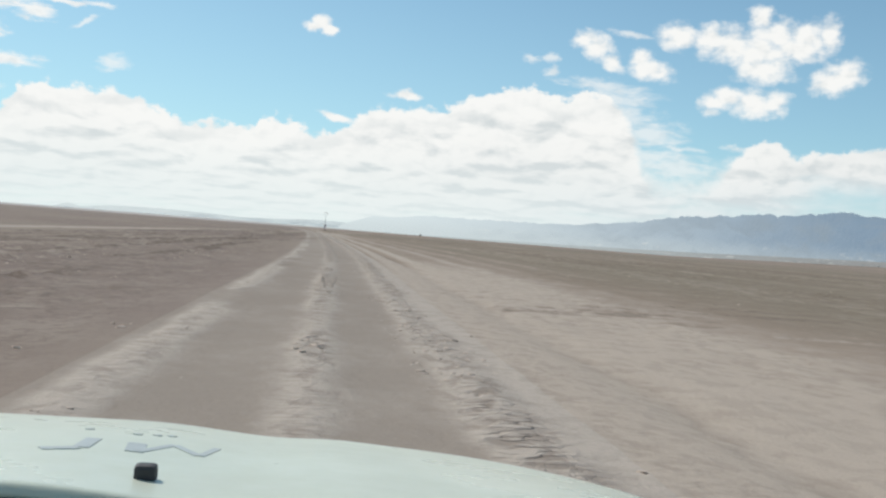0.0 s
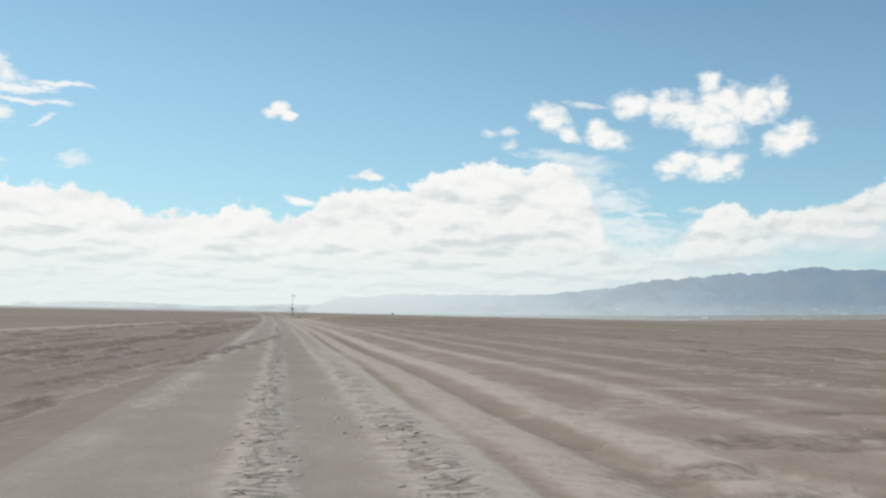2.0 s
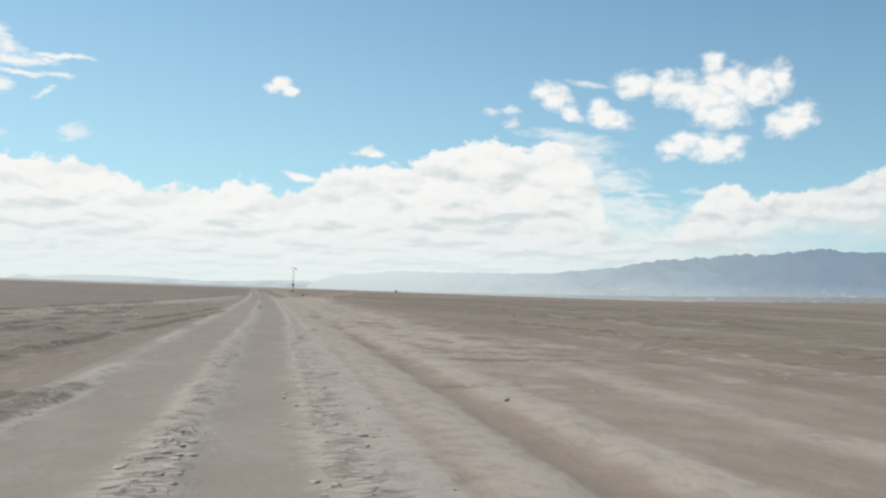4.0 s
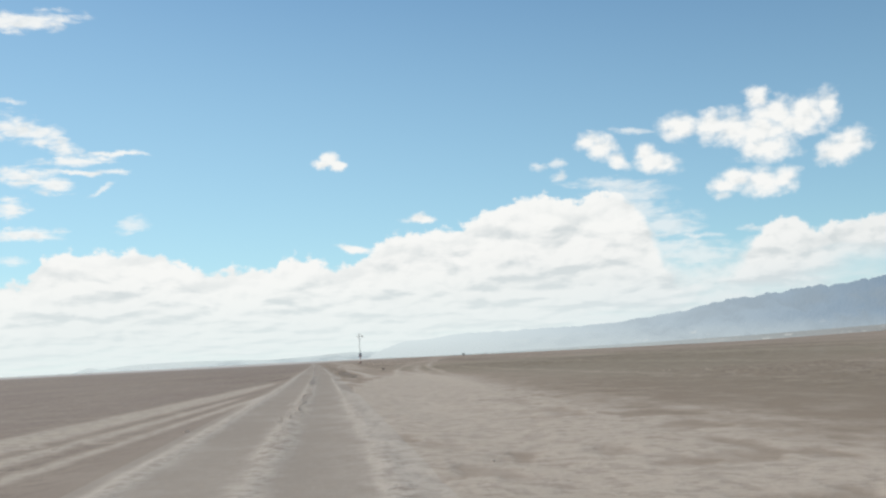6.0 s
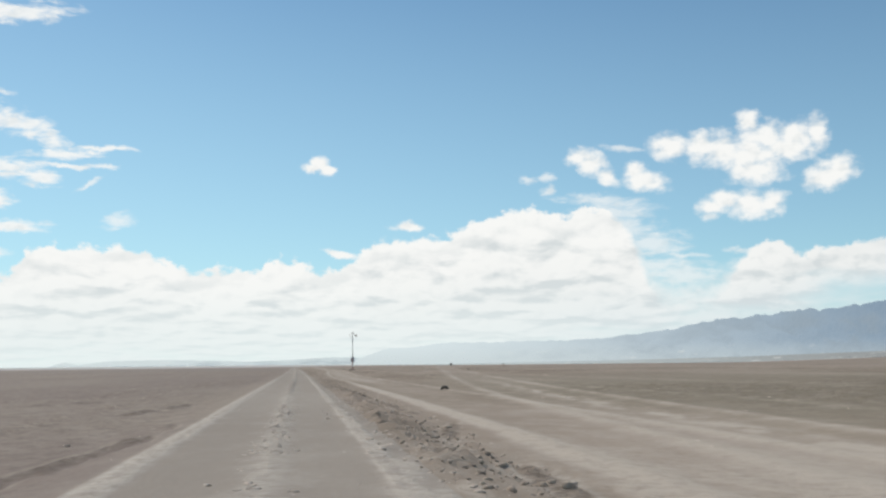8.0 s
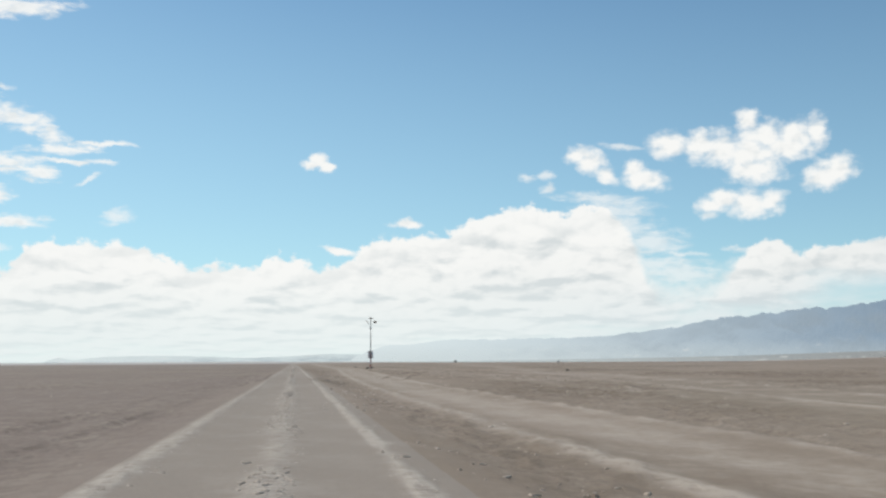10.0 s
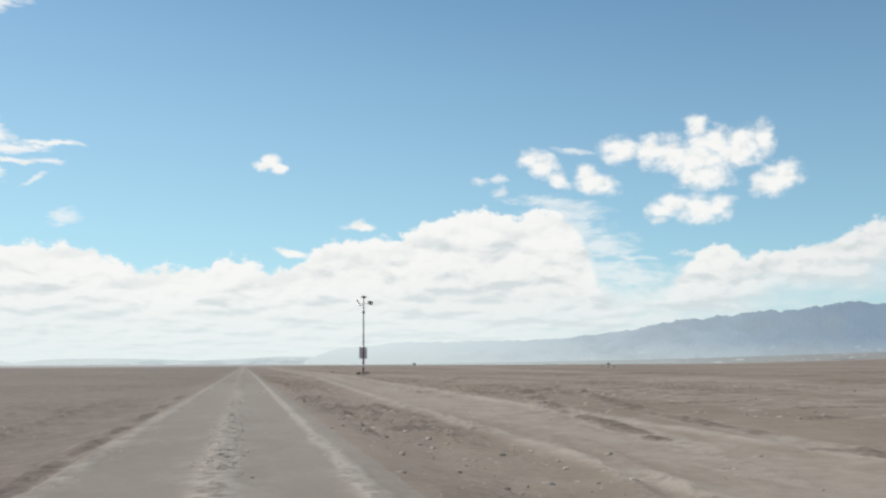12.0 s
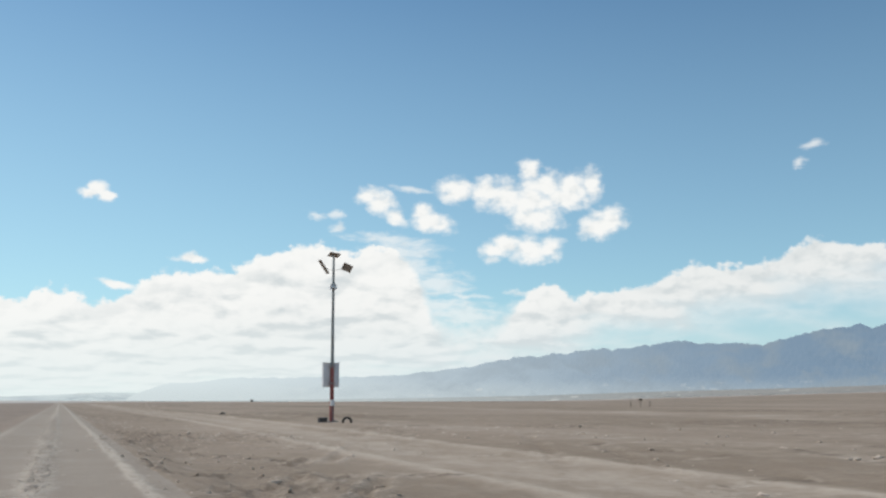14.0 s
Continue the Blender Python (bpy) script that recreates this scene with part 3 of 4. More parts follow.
    lumpy = lumpy + 0.7 * r2 + 0.25 * early * bump(u, 2.0, 0.9)
    z = z + early * (0.02 * lanes - 0.03 * bump(mid_u, 2.92 + 0.6 * wob, 0.25)) + early * bump(u, 2.5, 1.6) * (fine - 0.5) * 0.03

    # the fork's two tracks and the track that joins from the other side
    d1 = x - along(FORK_FAR, y)
    d2 = x - along(FORK_NEAR, y)
    d3 = x - along(LEFT_TRACK, y)
    b1, b2 = step(y, -262, -235) * (1 - step(y, 500, 900)), step(y, -262, -235) * (1 - step(y, 500, 900))
    t1, t2 = bump(d1, 0, 1.6 + 0.004 * np.maximum(y + 160, 0)) * b1, bump(d2, 0, 1.7 + 0.5 * step(-y, 120, 170)) * b2
    t3 = bump(d3, 0, 0.62 + 0.35 * step(-y, 230, 300)) * (1 - step(y, -222, -200))
    t3 = np.maximum(t3, (0.55 * bump(d3 - 1.5, 0, 0.30) + 0.5 * bump(d3 - 2.5, 0, 0.26)) * step(y, -282, -262) * (1 - step(y, -240, -228)))
    rims = (bump(np.abs(d1), 1.9, 0.35) * b1 + bump(np.abs(d2), 1.95, 0.3) * b2) * step(y, -215, -190)
    trod = np.clip(np.maximum(np.maximum(t1, t2), t3), 0, 1)
    z = z - 0.03 * (t1 + t2) + 0.035 * rims
    lip = step(-y, 110, 150) * (1 - step(-y, 198, 222))
    powder = powder + (0.30 + 0.3 * step(-y, 198, 222)) * t1 + (0.50 - 0.25 * lip) * t2 + 0.7 * lip * bump(d2, -2.1, 0.35) * b2 * (0.5 + lump) + 0.5 * bump(d1, 0.4, 0.4) * b1 * lip * step(lump, 0.42, 0.6) + 1.7 * t3 + 0.45 * rims * (0.4 + lump)
    apron = step(u, 0.8, 2.0) * (1 - step(u, 5.0, 9.0)) * step(y, -335, -305) * (1 - step(y, -205, -180))
    hole = step(fbm(x * 1.5 + 3, y * 0.7 + 1, 4), 0.55, 0.64) * (1 - step(y, -243, -234))
    powder = powder * (1 - 0.35 * apron * hole) + apron * (0.70 - 0.40 * hole) + 0.07 * step(u, 1.2, 2.5) * (1 - step(u, 9, 20)) * step(y, -330, -270) * (1 - step(y, -190, -150))
    lumpy = lumpy + 0.35 * apron * (1 - hole)
    z = z - 0.02 * apron * hole

    # bare hollow between the road and the dusty apron, with a few flakes of crust left in it
    rim_u = np.interp(y, (-262, -240, -229, -224, -216, -205, -178, -150), (0.9, 1.35, 2.05, 2.4, 3.1, 4.6, 6.6, 7.2)) + (fbm(x * 1.1 + 8, y * 0.5, 4) - 0.5) * 1.5
    island = step(u, 1.22, 1.42) * (1 - step(u - rim_u, -0.07, 0.07)) * step(y, -243, -234) * (1 - step(y, -205, -185))
    flakes = step(fbm(x * 1.3 + 3, y * 0.35, 4), 0.55, 0.59)
    powder = powder * (1 - 0.92 * island) + 0.75 * island * flakes
    lumpy = lumpy * (1 - 0.9 * island) + 0.4 * island * flakes
    z = z - 0.03 * island

    # open ground: crust, scattered heaps and old wheel marks
    open_ = step(np.abs(u), 1.8, 3.5) * (1 - trod)
    patches = step(fbm(x * 0.05 + 4, y * 0.05, 3), 0.42, 0.6)
    quiet = 1 - 0.7 * step(u, 1.5, 2.5) * (1 - step(u, 11, 18)) * (1 - step(y, -150, -110))
    calm_ = 1 - 0.65 * step(-u, 1.8, 3.0)
    z = z + near * quiet * calm_ * open_ * ((lump - 0.5) * 0.09 + clod * 0.34 * patches + (fine - 0.5) * 0.03)
    left_rough = step(-u, 2.6, 4.5) * (1 - step(-u, 16, 30)) * (0.35 + 0.65 * early)
    crust = step(u, 9, 13) * (1 - step(u, 45, 70)) * step(y, -150, -110) * patches
    z = z + crust * open_ * (clod * 0.12 + (fine - 0.5) * 0.07)
    z = z + left_rough * open_ * (clod * 0.10 - 0.005)
    rows = 0
    for k, (mid, y0, y1) in enumerate(((-5.2, -490, -330), (-4.3, -100, -20), (-6.0, -230, -120), (4.6, -60, 60))):
        w_ = (fbm(y * 0.06 + 7 * k, u * 0 + k, 3) - 0.5) * 1.6
        rows = rows + bump(u, mid + w_, 0.28) * step(y, y0, y0 + 15) * (1 - step(y, y1 - 15, y1)) * step(fbm(y * 0.11 + 3 * k, u * 0 + 5, 2), 0.38, 0.55)
    z = z + rows * (0.008 + clod * 0.20 + (fine - 0.5) * 0.06)
    heap = late * bump(u, 2.7 + wob, 0.95) * (1 - step(y, 80, 120)) * (0.3 + 0.7 * step(fbm(y * 0.09 + 31, u * 0 + 2, 3), 0.42, 0.56))
    heap = np.maximum(heap, bump(u, 2.3 + 0.012 * (y + 190), 0.75) * step(y, -194, -190) * (1 - step(y, -160, -140)))
    low = 1 - 0.55 * step(y, -160, -130)
    z = z + heap * (clod * 0.55 * low + (lump - 0.5) * 0.13 * low + (fine - 0.5) * 0.075)
    old, rim = 0, 0
    for k, (x0, y0, slope, reach) in enumerate(((13, -95, 0.10, 70), (20, -60, -0.06, 60), (24, -20, 0.16, 70), (-9, -150, 0.1, 60), (30, 5, 0.06, 90), (-13, -420, 0.10, 70), (5.5, 20, 0.35, 26), (7, 30, -0.25, 30), (9, 14, 0.5, 22), (6, -25, 0.2, 35),
                                               (5, -60, 0.12, 30), (16, -130, 0.15, 50), (8, -330, 0.05, 90), (13, -380, -0.04, 90), (-12, -60, 0.08, 60))):
        line = (x - x0 - slope * (y - y0) - 1.3 * np.sin(y * 0.06 + k)) / math.hypot(1, slope)
        there = np.exp(-((y - y0) / reach) ** 2) * step(fbm(x * 0.2 + k, y * 0.2, 2), 0.3, 0.5)
        old = np.maximum(old, bump(np.abs(line), 0.8, 0.17) * there)
        rim = np.maximum(rim, (bump(np.abs(line), 1.08, 0.12) + bump(np.abs(line), 0.52, 0.12)) * there)
    z = z + open_ * (-0.055 * old + rim * (0.025 + 0.06 * clod + 0.05 * (fine - 0.5)))
    bands = step(fbm(u * 0.33 + 40 + 0.9 * wob, y * 0.005, 3), 0.44, 0.62)
    powder = powder + open_ * (0.28 * bands * step(u, 2, 8) + 0.30 * rim)
    stony = open_ * calm_ * (0.30 + 0.5 * patches + 0.15 * heap - 0.3 * bands * step(u, 2, 8)) * quiet + 0.3 * heap + 0.7 * rows + 0.5 * rim + 0.35 * old + 0.4 * crust + 0.40 * step(-u, 1.7, 2.6)
    dashes = step(fbm(x * 0.45 + 11, y * 1.9 + 7, 3), 0.60, 0.70) * step(fbm(x * 0.07 + 2, y * 0.09 + 5, 2), 0.50, 0.62) * open_ * near
    turned = np.maximum(earth_turned(x, y), 0.55 * dashes)
    z = z + turned * (0.015 + (fine - 0.45) * 0.13) - 0.05 * bump(turned, 0.4, 0.2)
    lumpy = lumpy + 0.6 * turned
    powder = powder * (1 - 0.7 * turned) + 0.45 * step(turned, 0.04, 0.2) * (1 - step(turned, 0.3, 0.55))
    bare = step(in_strips(x, y, BARE) + (fbm(x * 2.2, y * 1.2, 3) - 0.5) * 0.7, 0.30, 0.45)
    powder = powder * (1 - bare)
    turned = np.maximum(turned, 0.4 * bare)
    lumpy = lumpy * (1 - 0.8 * bare)
    z = z - 0.02 * bare
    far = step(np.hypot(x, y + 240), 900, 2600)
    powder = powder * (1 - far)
    # the salt flat ahead, plus painted haze in patches on the far plain
    salt_haze = step(y, 1500, 3600) * step(-x, -1500, 600) + 0.55 * far * step(fbm(x * 0.0011, y * 0.0011 + 3, 3), 0.40, 0.6)
    return z, np.clip(powder, 0, 1), np.clip(stony, 0, 1), np.clip(salt_haze, 0, 1), np.clip(lumpy + heap * 0.4 + 0.7 * rows + 0.6 * rim, 0, 1), turned


def spread(lo, hi, first, grow):
    """Distances from lo to hi in steps that grow."""
    out, s, x = [], first, lo
    while x + s < hi:
        x += s
        out.append(x)
        s *= grow
    return out + [hi]


wing = spread(1.8, 16.0, 0.10, 1.013) + spread(16.0, 4750.0, 0.5, 1.09)
us = np.array([-k for k in reversed(wing)] + list(np.linspace(-1.8, 1.8, 45)) + wing)
ys = np.array([-k for k in reversed(spread(480, 4900, 0.4, 1.12))] + list(np.arange(-480, 70, 0.25)) + spread(70, 4750, 0.26, 1.035))
U, Y = np.meshgrid(us, ys)
X = U + along(ROAD_LINE, np.clip(Y, -520, 300)) * np.exp(-(np.maximum(np.abs(U) - 30, 0) / 150) ** 2)
Z, POWDER, STONY, SALT_HAZE, LUMPY, DUG = soil_form(X, Y)
OLIVE = step(U, 6, 15) * (1 - step(Y, -170, -60)) * (0.5 + 0.5 * step(fbm(X * 0.03, Y * 0.012, 3), 0.35, 0.55))      # clayey, olive-brown ground


def sheet(name, i0, i1, material_):
    """The columns i0 to i1 of the plain as one mesh."""
    nx, ny = i1 - i0 + 1, len(ys)
    co = np.stack([a[:, i0:i1 + 1].ravel() for a in (X, Y, Z)], 1)
    k = (np.arange(ny - 1)[:, None] * nx + np.arange(nx - 1)[None, :]).ravel()
    quads = np.stack([k, k + 1, k + nx + 1, k + nx], 1)
    me = bpy.data.meshes.new(name)
    me.vertices.add(len(co))
    me.vertices.foreach_set("co", co.ravel())
    me.loops.add(quads.size)
    me.loops.foreach_set("vertex_index", quads.ravel().astype(np.int32))
    me.polygons.add(len(quads))
    me.polygons.foreach_set("loop_start", np.arange(0, quads.size, 4, dtype=np.int32))
    me.polygons.foreach_set("use_smooth", np.ones(len(quads), bool))
    me.update(calc_edges=True)
    for nm, arr in (("powder", POWDER), ("stony", STONY), ("salt_haze", SALT_HAZE), ("lumpy", LUMPY), ("turned", DUG), ("olive", OLIVE)):
        at = me.attributes.new(nm, "FLOAT", "POINT")
        at.data.foreach_set("value", arr[:, i0:i1 + 1].ravel().astype(np.float32))
    me.materials.append(material_)
    return new(name, me)


edge_l, edge_r = int(np.argmin(np.abs(us + 1.8))), int(np.argmin(np.abs(us - 1.8)))
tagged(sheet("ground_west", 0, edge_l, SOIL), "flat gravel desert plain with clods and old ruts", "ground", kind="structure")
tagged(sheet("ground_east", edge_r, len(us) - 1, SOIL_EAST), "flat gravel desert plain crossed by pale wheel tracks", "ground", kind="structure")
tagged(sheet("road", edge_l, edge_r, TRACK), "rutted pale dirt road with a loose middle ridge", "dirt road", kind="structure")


def height(x, y):
    return float(soil_form(np.array([float(x)]), np.array([float(y)]))[0][0])


# ---- loose clods ----
def clods(name, label, spots, material_, seed, tall=1.0):
    """Many irregular lumps of dry earth as one mesh. spots: rows of x, y and radius."""
    r = np.random.default_rng(seed)
    g = (1 + 5**0.5) / 2
    ico = np.array([(-1, g, 0), (1, g, 0), (-1, -g, 0), (1, -g, 0), (0, -1, g), (0, 1, g), (0, -1, -g), (0, 1, -g), (g, 0, -1), (g, 0, 1), (-g, 0, -1), (-g, 0, 1)]) / 1.9
    tri = np.array([(0, 11, 5), (0, 5, 1), (0, 1, 7), (0, 7, 10), (0, 10, 11), (1, 5, 9), (5, 11, 4), (11, 10, 2), (10, 7, 6), (7, 1, 8), (3, 9, 4), (3, 4, 2), (3, 2, 6), (3, 6, 8), (3, 8, 9), (4, 9, 5), (2, 4, 11), (6, 2, 10), (8, 6, 7), (9, 8, 1)])
    x, y, rad = spots[:, 0], spots[:, 1], spots[:, 2]
    z = soil_form(x, y)[0]
    n = len(x)
    co = ico[None] * (0.45 + 1.1 * r.random((n, 12, 1)))
    turn = r.random(n) * 6.28
    c, s_ = np.cos(turn)[:, None], np.sin(turn)[:, None]
    sx, sy, sz = 0.8 + 0.6 * r.random((n, 1)), 0.7 + 0.5 * r.random((n, 1)), (0.28 + 0.25 * r.random((n, 1))) * tall
    px, py, pz = co[..., 0] * sx, co[..., 1] * sy, co[..., 2] * sz
    out = np.stack([x[:, None] + rad[:, None] * (px * c - py * s_), y[:, None] + rad[:, None] * (px * s_ + py * c), z[:, None] + rad[:, None] * (pz - 0.02)], -1).reshape(-1, 3)
    faces = (tri[None] + 12 * np.arange(n)[:, None, None]).reshape(-1, 3)
    me = bpy.data.meshes.new(name)
    me.vertices.add(len(out))
    me.vertices.foreach_set("co", out.ravel())
    me.loops.add(faces.size)
    me.loops.foreach_set("vertex_index", faces.ravel().astype(np.int32))
    me.polygons.add(len(faces))
    me.polygons.foreach_set("loop_start", np.arange(0, faces.size, 3, dtype=np.int32))
    me.update(calc_edges=True)
    at = me.attributes.new("powder", "FLOAT", "POINT")
    at.data.foreach_set("value", np.repeat(0.15 + 0.5 * r.random(n), 12).astype(np.float32))
    me.materials.append(material_)
    return tagged(new(name, me), label, "clods", kind="stuff")


def strewn(n, y0, y1, mid, half, small, large, seed, gappy=0.0, few=5):
    """Places along the road between y0 and y1, about mid from its middle, in bunches where gappy."""
    r = np.random.default_rng(seed)
    y = y0 + (y1 - y0) * r.random(n)
    u = mid + half * np.clip(r.normal(size=n), -2.4, 2.4)
    rad = small + (large - small) * r.random(n) ** few
    keep = fbm(y * 0.13 + seed, u * 0.7, 3) > gappy
    return np.stack([u + along(ROAD_LINE, y), y, rad], 1)[keep]


ridge_clods = np.concatenate([strewn(23000, -476, 75, -0.02, 0.15, 0.012, 0.050, 5, 0.40, 2.5), strewn(6000, -476, -290, 1.24, 0.22, 0.012, 0.045, 6, 0.46, 3), strewn(2500, -476, 75, -1.42, 0.14, 0.010, 0.035, 8, 0.48, 3), strewn(2500, -300, 75, 1.38, 0.14, 0.010, 0.035, 9, 0.48, 3)])
clods("ridge_clods", "loose pale clods along the road's ridges", ridge_clods, CLOD, 1, 0.55)
bank_clods = np.concatenate([strewn(4500, -198, 95, 2.9, 0.8, 0.012, 0.075, 14, 0.50, 4), strewn(1300, -196, -150, 2.4, 0.6, 0.012, 0.05, 15, 0.50), strewn(3000, -90, 60, 4.2, 1.5, 0.012, 0.065, 18, 0.52, 5)])
lump_rng = np.random.default_rng(44)
lumps = np.array([(lx + 0.38 * lump_rng.normal(), ly + 0.6 * lump_rng.normal(), 0.02 + 0.10 * lump_rng.random() ** 3) for lx, ly in ((2.17, -69.0), (3.1, -66.7), (2.6, -72.3), (2.35, -74.3), (3.0, -70.0)) for k in range(22)])
slabs = np.concatenate([lumps, strewn(260, -187, -179.5, 2.8, 0.40, 0.015, 0.075, 33), strewn(240, -194, -187, 2.75, 0.42, 0.015, 0.075, 34), strewn(160, -176, -150, 2.9, 0.35, 0.02, 0.07, 35), strewn(120, 11, 34, 3.6, 1.3, 0.015, 0.06, 36), strewn(120, -58, -28, 3.2, 0.7, 0.015, 0.055, 37)])
clods("crust_slabs", "broken slabs of dark dry crust", slabs, CRUST, 12, 1.7)
clods("bank_clods", "heaped earth clods on the road's bank", bank_clods, CLOD, 2)
plain_clods = np.concatenate([strewn(3500, -476, -250, -6.5, 2.6, 0.015, 0.065, 24, 0.54), strewn(2500, -250, 90, -7.0, 3.0, 0.015, 0.05, 25, 0.54), strewn(2500, -476, 90, 15.0, 6.0, 0.015, 0.065, 26, 0.56), strewn(3500, -95, 45, 17.0, 7.0, 0.02, 0.10, 27, 0.52, 3)])
clods("plain_clods", "scattered clods on the gravel plain", plain_clods, CLOD, 3)

# ---- far ranges ----
def range_of_hills(name, label, crest, dist, material_, seed, fine):
    """A mountain range whose crest stands at the given bearings and heights (degrees), seen from the middle of the road."""
    cx, cy = -1.0, -225.0
    a = np.array([c[0] for c in crest])
    e = np.array([c[1] for c in crest])
    n = int((a[-1] - a[0]) * 16)
    az_ = np.linspace(a[0], a[-1], n)
    el_ = np.interp(az_, a, e)
    crag = 1 - np.abs(2 * fbm(az_ * 0.8 + seed, az_ * 0 + seed, 5) - 1) * 2.2
    el_ = el_ + ((fbm(az_ * 4.5 + seed, az_ * 0 + seed, 5) - 0.5) + 0.5 * (crag - 0.6)) * fine * np.minimum(1, el_ / 2.5)
    el_ = np.maximum(el_, -0.1)
    rows, bm = [], bmesh.new()
    for k in range(23):
        t = min(k / 18.0, 1.0)
        back = max(k - 18, 0) / 4.0
        rid = fbm(az_ * 0.55 + seed + 1.3 * t, az_ * 0.35 + t * 2.6 + seed, 5) - 0.5
        cut = np.abs(rid) * 2.0                     # sharp gullies between spurs
        f = t ** (1.15 + 0.9 * (0.5 - cut)) * (1 - 0.9 * back)
        r = dist - 380 * (1 - t) + 240 * back + 160 * (0.3 - cut) * math.sin(math.pi * t)
        z = dist * np.tan(np.radians(el_)) * f + 1.0 if 0 < k < 22 else el_ * 0 - 25.0
        row = []
        for i in range(n):
            s_, c_ = math.sin(radians(az_[i])), math.cos(radians(az_[i]))
            row.append(bm.verts.new((cx + r[i] * s_, cy + r[i] * c_, z[i] * (r[i] / dist) if t < 1 else z[i])))
        rows.append(row)
    for r0, r1 in zip(rows, rows[1:]):
        for i in range(n - 1):
            bm.faces.new((r0[i], r0[i + 1], r1[i + 1], r1[i]))
    me = bpy.data.meshes.new(name)
    bm.to_mesh(me)
    bm.free()
    me.materials.append(material_)
    return tagged(new(name, me), label, "mountain range", kind="structure")


RIDGE_EAST = [(3.2, 0.0), (3.9, 0.40), (5.6, 1.0), (6.9, 0.98), (7.9, 1.18), (9.2, 1.28), (12.3, 1.30), (15.6, 1.34), (18.6, 1.45), (21.9, 1.88), (22.1, 1.80), (23.9, 2.25), (25.6, 2.44), (27.6, 2.64), (29.6, 2.86), (30.6, 2.80), (32.5, 3.08), (34.1, 3.26), (34.9, 3.05), (36.7, 3.15),
              (38.2, 3.0), (39.2, 3.26), (40.4, 3.45), (41.6, 3.71), (42.8, 3.77), (43.2, 3.95), (43.8, 3.72), (45.1, 4.0), (46.5, 4.02), (50.0, 4.1), (56.0, 3.7), (64.0, 3.9), (74.0, 3.0), (90.0, 1.6)]
RIDGE_WEST = [(-30.0, 0.0), (-22.0, 0.1), (-13.6, -0.05), (-12.9, 0.22), (-12.4, 0.36), (-11.7, 0.2), (-10.2, 0.38), (-7.1, 0.44), (-4.0, 0.36), (-2.4, 0.28), (-0.1, 0.38), (2.5, 0.5), (6.0, 0.4), (9.0, 0.1)]
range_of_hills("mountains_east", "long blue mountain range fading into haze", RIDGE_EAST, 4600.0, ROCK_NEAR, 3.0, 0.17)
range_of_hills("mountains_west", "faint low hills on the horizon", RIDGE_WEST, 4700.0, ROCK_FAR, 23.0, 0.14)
FAN_EAST = [(2.0, 0.0), (10.0, 0.06), (19.0, 0.14), (26.0, 0.26), (33.0, 0.46), (40.0, 0.60), (46.0, 0.76), (60.0, 0.85), (90.0, 0.6)]
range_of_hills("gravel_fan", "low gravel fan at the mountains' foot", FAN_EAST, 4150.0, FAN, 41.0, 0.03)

# ---- things ----
def part(name, bm, material_, parent=None, label="", smooth=False):
    me = bpy.data.meshes.new(name)
    bmesh.ops.recalc_face_normals(bm, faces=bm.faces)
    bm.to_mesh(me)
    bm.free()
    if smooth:
        me.polygons.foreach_set("use_smooth", np.ones(len(me.polygons), bool))
    me.materials.append(material_)
    ob = new(name, me)
    ob.parent = parent
    return tagged(ob, label)


def thing(name, label, category, m, group=""):
    ob = new(name)
    ob.matrix_world = m
    return tagged(ob, label, category, group)


def box(size, at=(0, 0, 0), turn=(0, 0, 0), bevel=0.01):
    bm = bmesh.new()
    bmesh.ops.create_cube(bm, size=1.0, matrix=pose(*at, *turn) @ Matrix.Diagonal((*size, 1)))
    if bevel:
        bmesh.ops.bevel(bm, geom=bm.edges[:], offset=bevel, segments=2, affect="EDGES", profile=0.6)
    return bm


def rod(r0, r1, a, b, n=16, bm=None):
    """A tapered rod from a to b."""
    bm = bm or bmesh.new()
    a, b = Vector(a), Vector(b)
    m = Matrix.Translation((a + b) / 2) @ (b - a).to_track_quat("Z", "Y").to_matrix().to_4x4()
    bmesh.ops.create_cone(bm, cap_ends=True, segments=n, radius1=r0, radius2=r1, depth=(b - a).length, matrix=m)
    return bm


def ring(radius, width, height_, n=28, lugs=0.012):
    """A tyre: a rounded section turned round x, with shallow lugs in its tread."""
    bm = bmesh.new()
    sect = [(-0.5, 0.60), (-0.5, 0.80), (-0.40, 0.94), (-0.22, 1.0), (0.22, 1.0), (0.40, 0.94), (0.5, 0.80), (0.5, 0.60), (0.34, 0.60), (0.34, 0.80), (-0.34, 0.80), (-0.34, 0.60)]
    loops = []
    for k in range(n):
        a = 2 * math.pi * k / n
        loops.append([])
        for w, r in sect:
            rr = radius * r + (lugs if r > 0.9 and k % 2 else 0.0)
            loops[-1].append(bm.verts.new((w * width, rr * math.cos(a), rr * math.sin(a))))
    for k in range(n):
        p, q = loops[k], loops[(k + 1) % n]
        for i in range(len(sect)):
            j = (i + 1) % len(sect)
            bm.faces.new((p[i], q[i], q[j], p[j]))
    return bm


# the mast with its solar panels
MX, MY = 15.66, 55.67
mz = height(MX, MY)
mast = thing("monitoring_mast", "tall grey steel mast with red foot and solar panels", "mast", pose(MX, MY, mz, 0, 0, 4))
part("pole", rod(0.105, 0.062, (0, 0, 3.35), (0, 0, 9.85), 20), STEEL, mast, smooth=False)
part("pole_foot", rod(0.135, 0.108, (0, 0, -0.25), (0, 0, 3.35), 20), RED, mast, "faded red painted lower pole")
part("base_plate", box((0.62, 0.62, 0.05), (0, 0, 0.045)), STEEL, mast)
